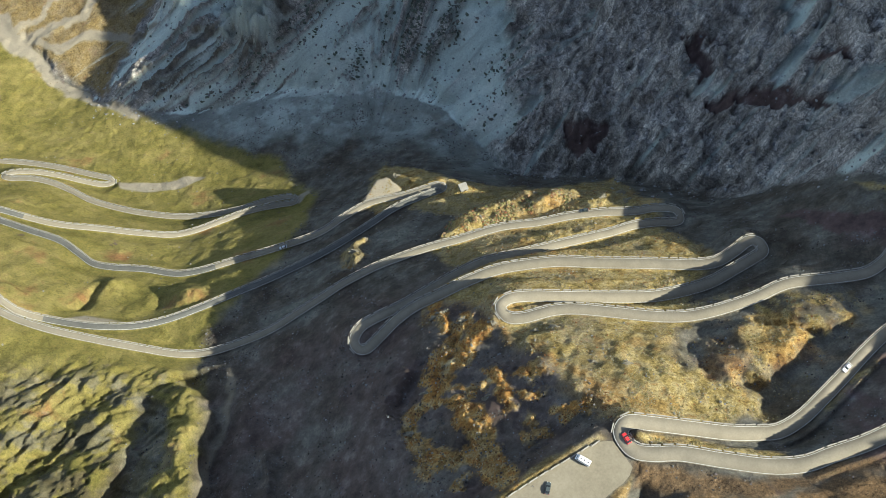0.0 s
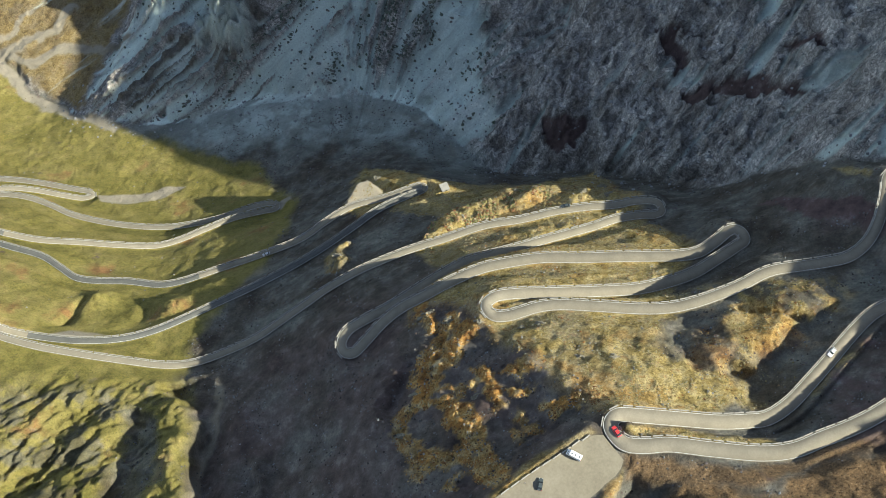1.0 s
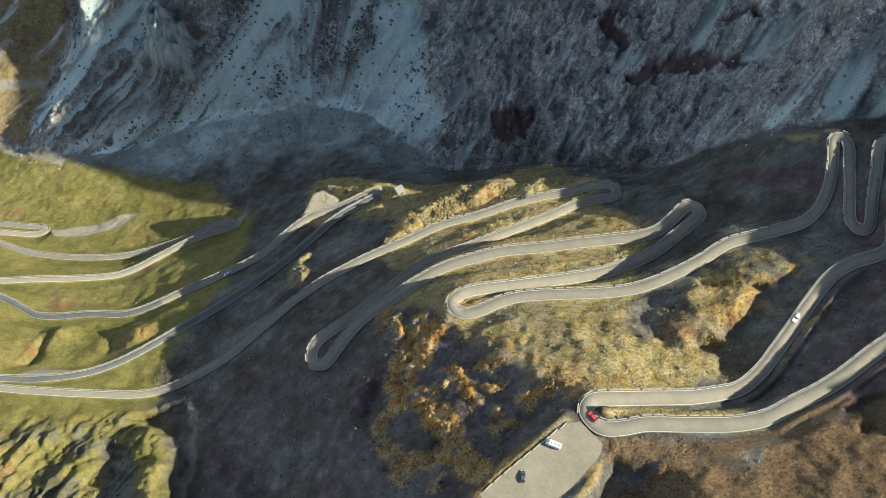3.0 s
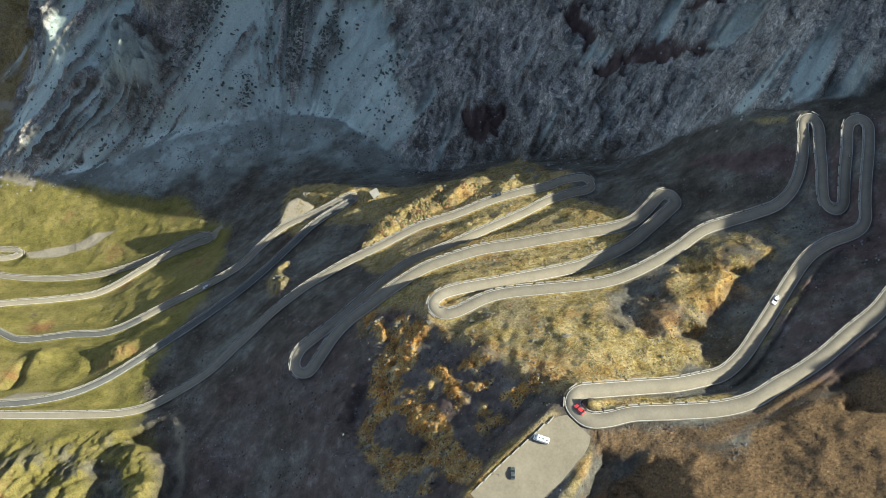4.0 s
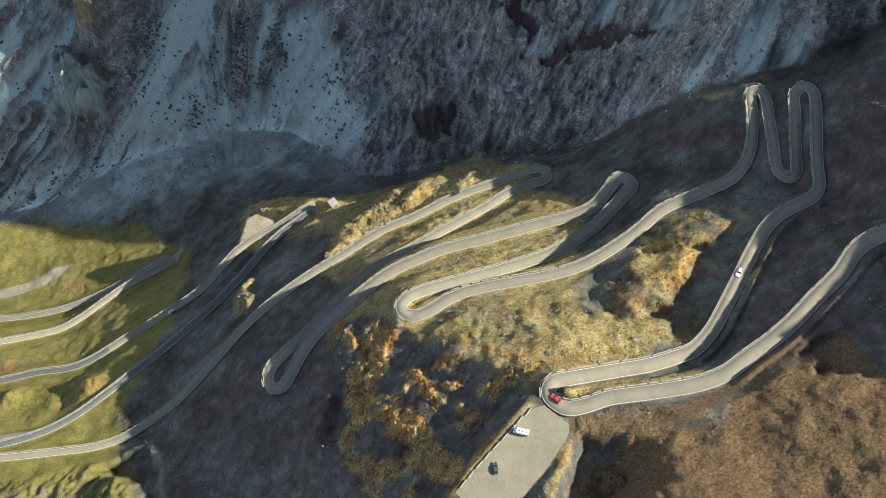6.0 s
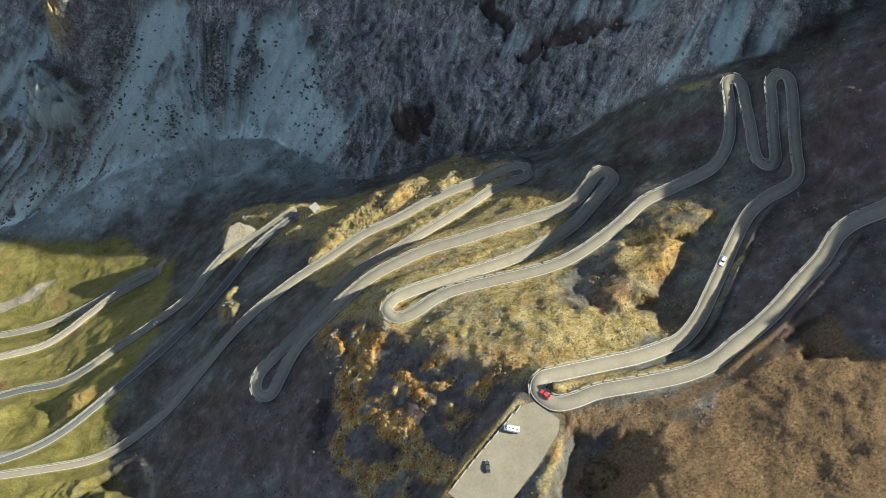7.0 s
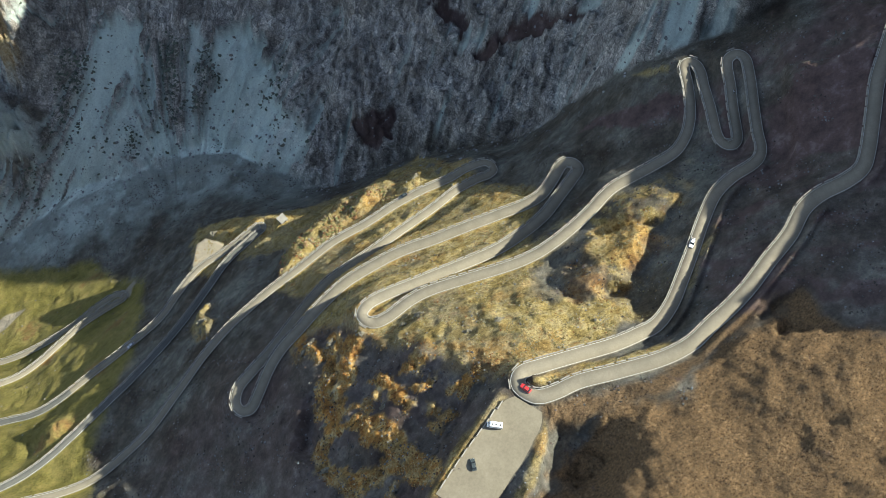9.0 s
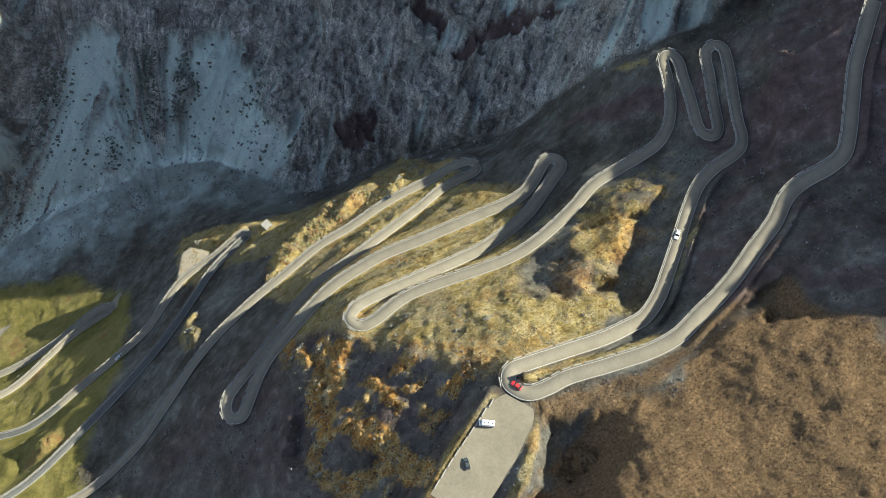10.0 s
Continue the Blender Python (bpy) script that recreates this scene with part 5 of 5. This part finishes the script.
ROCKS = [lump(k, 1, 0.35, 0.75) for k in range(7)]
TUFTS = [lump(20 + k, 1, 0.5, 0.8) for k in range(8)]
STONE = per_island("pale_stone", ((0.111, 0.102, 0.085), (0.187, 0.17, 0.14), (0.272, 0.251, 0.204), (0.136, 0.128, 0.102)))
DARK_STONE = per_island("grey_stone", ((0.1196, 0.1196, 0.1196), (0.2093, 0.2093, 0.2093), (0.3289, 0.3289, 0.322)))
BROWN_STONE = per_island("brown_stone", ((0.06, 0.042, 0.025), (0.125, 0.088, 0.052), (0.165, 0.12, 0.074)))
STRAW = per_island("straw_tussock", ((0.202, 0.151, 0.0576), (0.259, 0.209, 0.0936), (0.144, 0.122, 0.0432), (0.288, 0.259, 0.166), (0.216, 0.115, 0.0432)))
RUSSET = per_island("russet_shrub", ((0.133, 0.0585, 0.0234), (0.203, 0.101, 0.0351), (0.234, 0.164, 0.0702), (0.109, 0.078, 0.0351)))
FLAME = per_island("orange_shrub", ((0.26, 0.1, 0.025), (0.32, 0.17, 0.05), (0.36, 0.27, 0.11), (0.28, 0.14, 0.04), (0.38, 0.33, 0.2)))
PALE_STONE = per_island("scree_stone", ((0.3, 0.33, 0.33), (0.45, 0.5, 0.49), (0.58, 0.64, 0.62)))
PINE = per_island("dwarf_pine", ((0.0624, 0.078, 0.0624), (0.1092, 0.1248, 0.0936), (0.156, 0.1404, 0.1248)))
flat = (1 - inside)
scatter("straw_tussocks", "straw-yellow grass tussocks on the sunlit spur", "grass", 16000, golden * flat, (0.1, 0.42), TUFTS, STRAW, (-40, 160, 70, 260), 1, clump=5)
scatter("russet_shrubs", "russet and orange dwarf shrubs on the spur", "shrubs", 9000, np.clip(orange + 0.7 * russet + 0.06 * golden, 0, 1) * flat, (0.1, 0.5), TUFTS, RUSSET, (-100, 160, 45, 260), 2, clump=5)
scatter("rib_shrubs", "sunlit orange and straw shrubs along the rock ribs", "shrubs", 14000, orange * step01(ribs, 0.03, 0.35), (0.1, 0.42), TUFTS, FLAME, (-100, 90, 40, 190), 9, clump=3)
scatter("pale_boulders", "pale lichen-covered boulders among the grass", "boulders", 1300, np.clip(0.3 * golden + orange, 0, 1) * flat, (0.12, 0.6), ROCKS, STONE, (-100, 160, 45, 260), 3, clump=7)
scatter("debris_stones", "brown stones strewn over bare debris", "stones", 13000, debris, (0.07, 0.27), ROCKS, BROWN_STONE, (40, 240, -30, 90), 4)
scatter("dwarf_pines", "dark dwarf pine cushions in lines on the scree", "shrubs", 4200, np.clip(stipple * step01(fbm(flow, fall * 0.05, 5.0, 3, 7), -0.35, 0.6) + 0.02 * scree * inside * (GX < 70), 0, 1), (0.25, 1.15), TUFTS, PINE, (-260, 70, 300, 480), 5, stretch=1.5)
scatter("rockfall", "grey fallen rocks at the foot of the wall", "boulders", 2200, np.clip(step01(-np.abs(wall_n - 2), -28, -2) + 0.25 * rock_cover, 0, 1), (0.25, 1.1), ROCKS, DARK_STONE, (-260, 250, 200, 480), 6)
scatter("heath_stones", "scattered grey stones on dark heath", "stones", 900, flat * (1 - meadow) * (1 - debris) * (1 - rust) * 0.6, (0.12, 0.4), ROCKS, DARK_STONE, (-140, 260, 40, 340), 7)
MOSS = per_island("meadow_tuft", ((0.08, 0.07, 0.022), (0.17, 0.15, 0.045), (0.2, 0.17, 0.06), (0.12, 0.085, 0.04), (0.14, 0.12, 0.045)))
LING = per_island("heath_shrub", ((0.036, 0.0312, 0.0264), (0.072, 0.0648, 0.0552), (0.132, 0.126, 0.12), (0.09, 0.06, 0.0504), (0.18, 0.192, 0.192)))
CREST_SHRUB = per_island("crest_shrub", ((0.15, 0.06, 0.03), (0.19, 0.16, 0.06), (0.11, 0.12, 0.05), (0.27, 0.21, 0.09), (0.2, 0.09, 0.04), (0.3, 0.27, 0.17)))
scatter("crest_shrubs", "green, rust-red and straw shrubs along the crest of the spur", "shrubs", 4200, np.maximum(cover(SLOPE_NORTH, 4, 0.8), cover(THICKETS, 4, 0.8)), (0.25, 0.95), TUFTS, CREST_SHRUB, (-20, 110, 190, 260), 13, clump=4)
scatter("meadow_tussocks", "olive and brown tussocks on the rough meadow slope", "grass", 9000, meadow * flat * (0.08 + 0.92 * west), (0.1, 0.45), TUFTS, MOSS, (-300, -60, 50, 420), 10, clump=6)
scatter("heath_shrubs", "low dark heather and grey lichen cushions on shaded heath", "shrubs", 14000, flat * (1 - meadow) * (1 - golden) * (1 - debris), (0.12, 0.55), TUFTS, LING, (-140, 260, 40, 360), 11, clump=7)
scatter("scree_stones", "grey stones lying on the pale scree", "stones", 2500, scree * inside, (0.12, 0.5), ROCKS, PALE_STONE, (-260, 230, 210, 480), 12)
scatter("meadow_stones", "pale stones lying in the alpine meadow", "stones", 260, meadow * flat * 0.6, (0.15, 0.6), ROCKS, STONE, (-300, -60, 50, 420), 8, clump=30)


# single crags that stand out of the slope
def outcrop(x, y, size, label, material, seed, tall=0.9):
    """A broken crag: a handful of jagged blocks that lean on each other."""
    rnd = random.Random(seed)
    ob = tagged(new("rock_outcrop"), label, "rock", "rock outcrops")
    ob.matrix_basis = pose(x, y, float(height_at(np.array([x]), np.array([y]))[0]))
    for k in range(7):
        co, faces = lump(seed * 11 + k, 2, 0.55, 1.0)
        s = size * (0.55 if k == 0 else rnd.uniform(0.16, 0.4))
        a, r = rnd.uniform(0, 6.283), 0 if k == 0 else size * rnd.uniform(0.3, 0.95)
        px, py = x + r * math.cos(a) * 1.3, y + r * math.sin(a) * 0.8
        z = float(height_at(np.array([px]), np.array([py]))[0])
        me = bpy.data.meshes.new("rock_block")
        me.from_pydata((co * [s * 1.2, s * 0.8, s * tall]).tolist(), [], faces.tolist())
        me.materials.append(material)
        piece = new("rock_block", me)
        piece.parent = ob
        piece.location = (px - x, py - y, z + 0.1 * s - ob.location.z)
    return ob


TAN_ROCK = per_island("tan_rock", ((0.2, 0.18, 0.13), (0.27, 0.245, 0.185), (0.16, 0.14, 0.1)))
CRAG_SPOTS = [(96, 240, 3.2), (81, 222, 2.4), (93, 219.5, 2.6), (57.5, 231, 2.6), (48, 229.6, 2.0), (-26.7, 270, 3.0), (-33, 263, 2.2),
              (-45.5, 199, 2.6), (-47.5, 195, 2.0), (1, 144.4, 2.4), (-3.4, 142.7, 2.0), (8.4, 138.5, 2.2), (21.3, 134, 1.8), (-6.3, 106, 2.0),
              (-12, 88, 2.2), (17.5, 99.7, 1.8), (38, 129.4, 1.6), (71, 109.4, 1.7), (58.3, 111.2, 1.6), (45.6, 131, 1.6)]
for k, (x, y, size) in enumerate(CRAG_SPOTS):
    outcrop(x, y, size, "pale weathered rock outcrop on the grassy spur", TAN_ROCK, 40 + k)
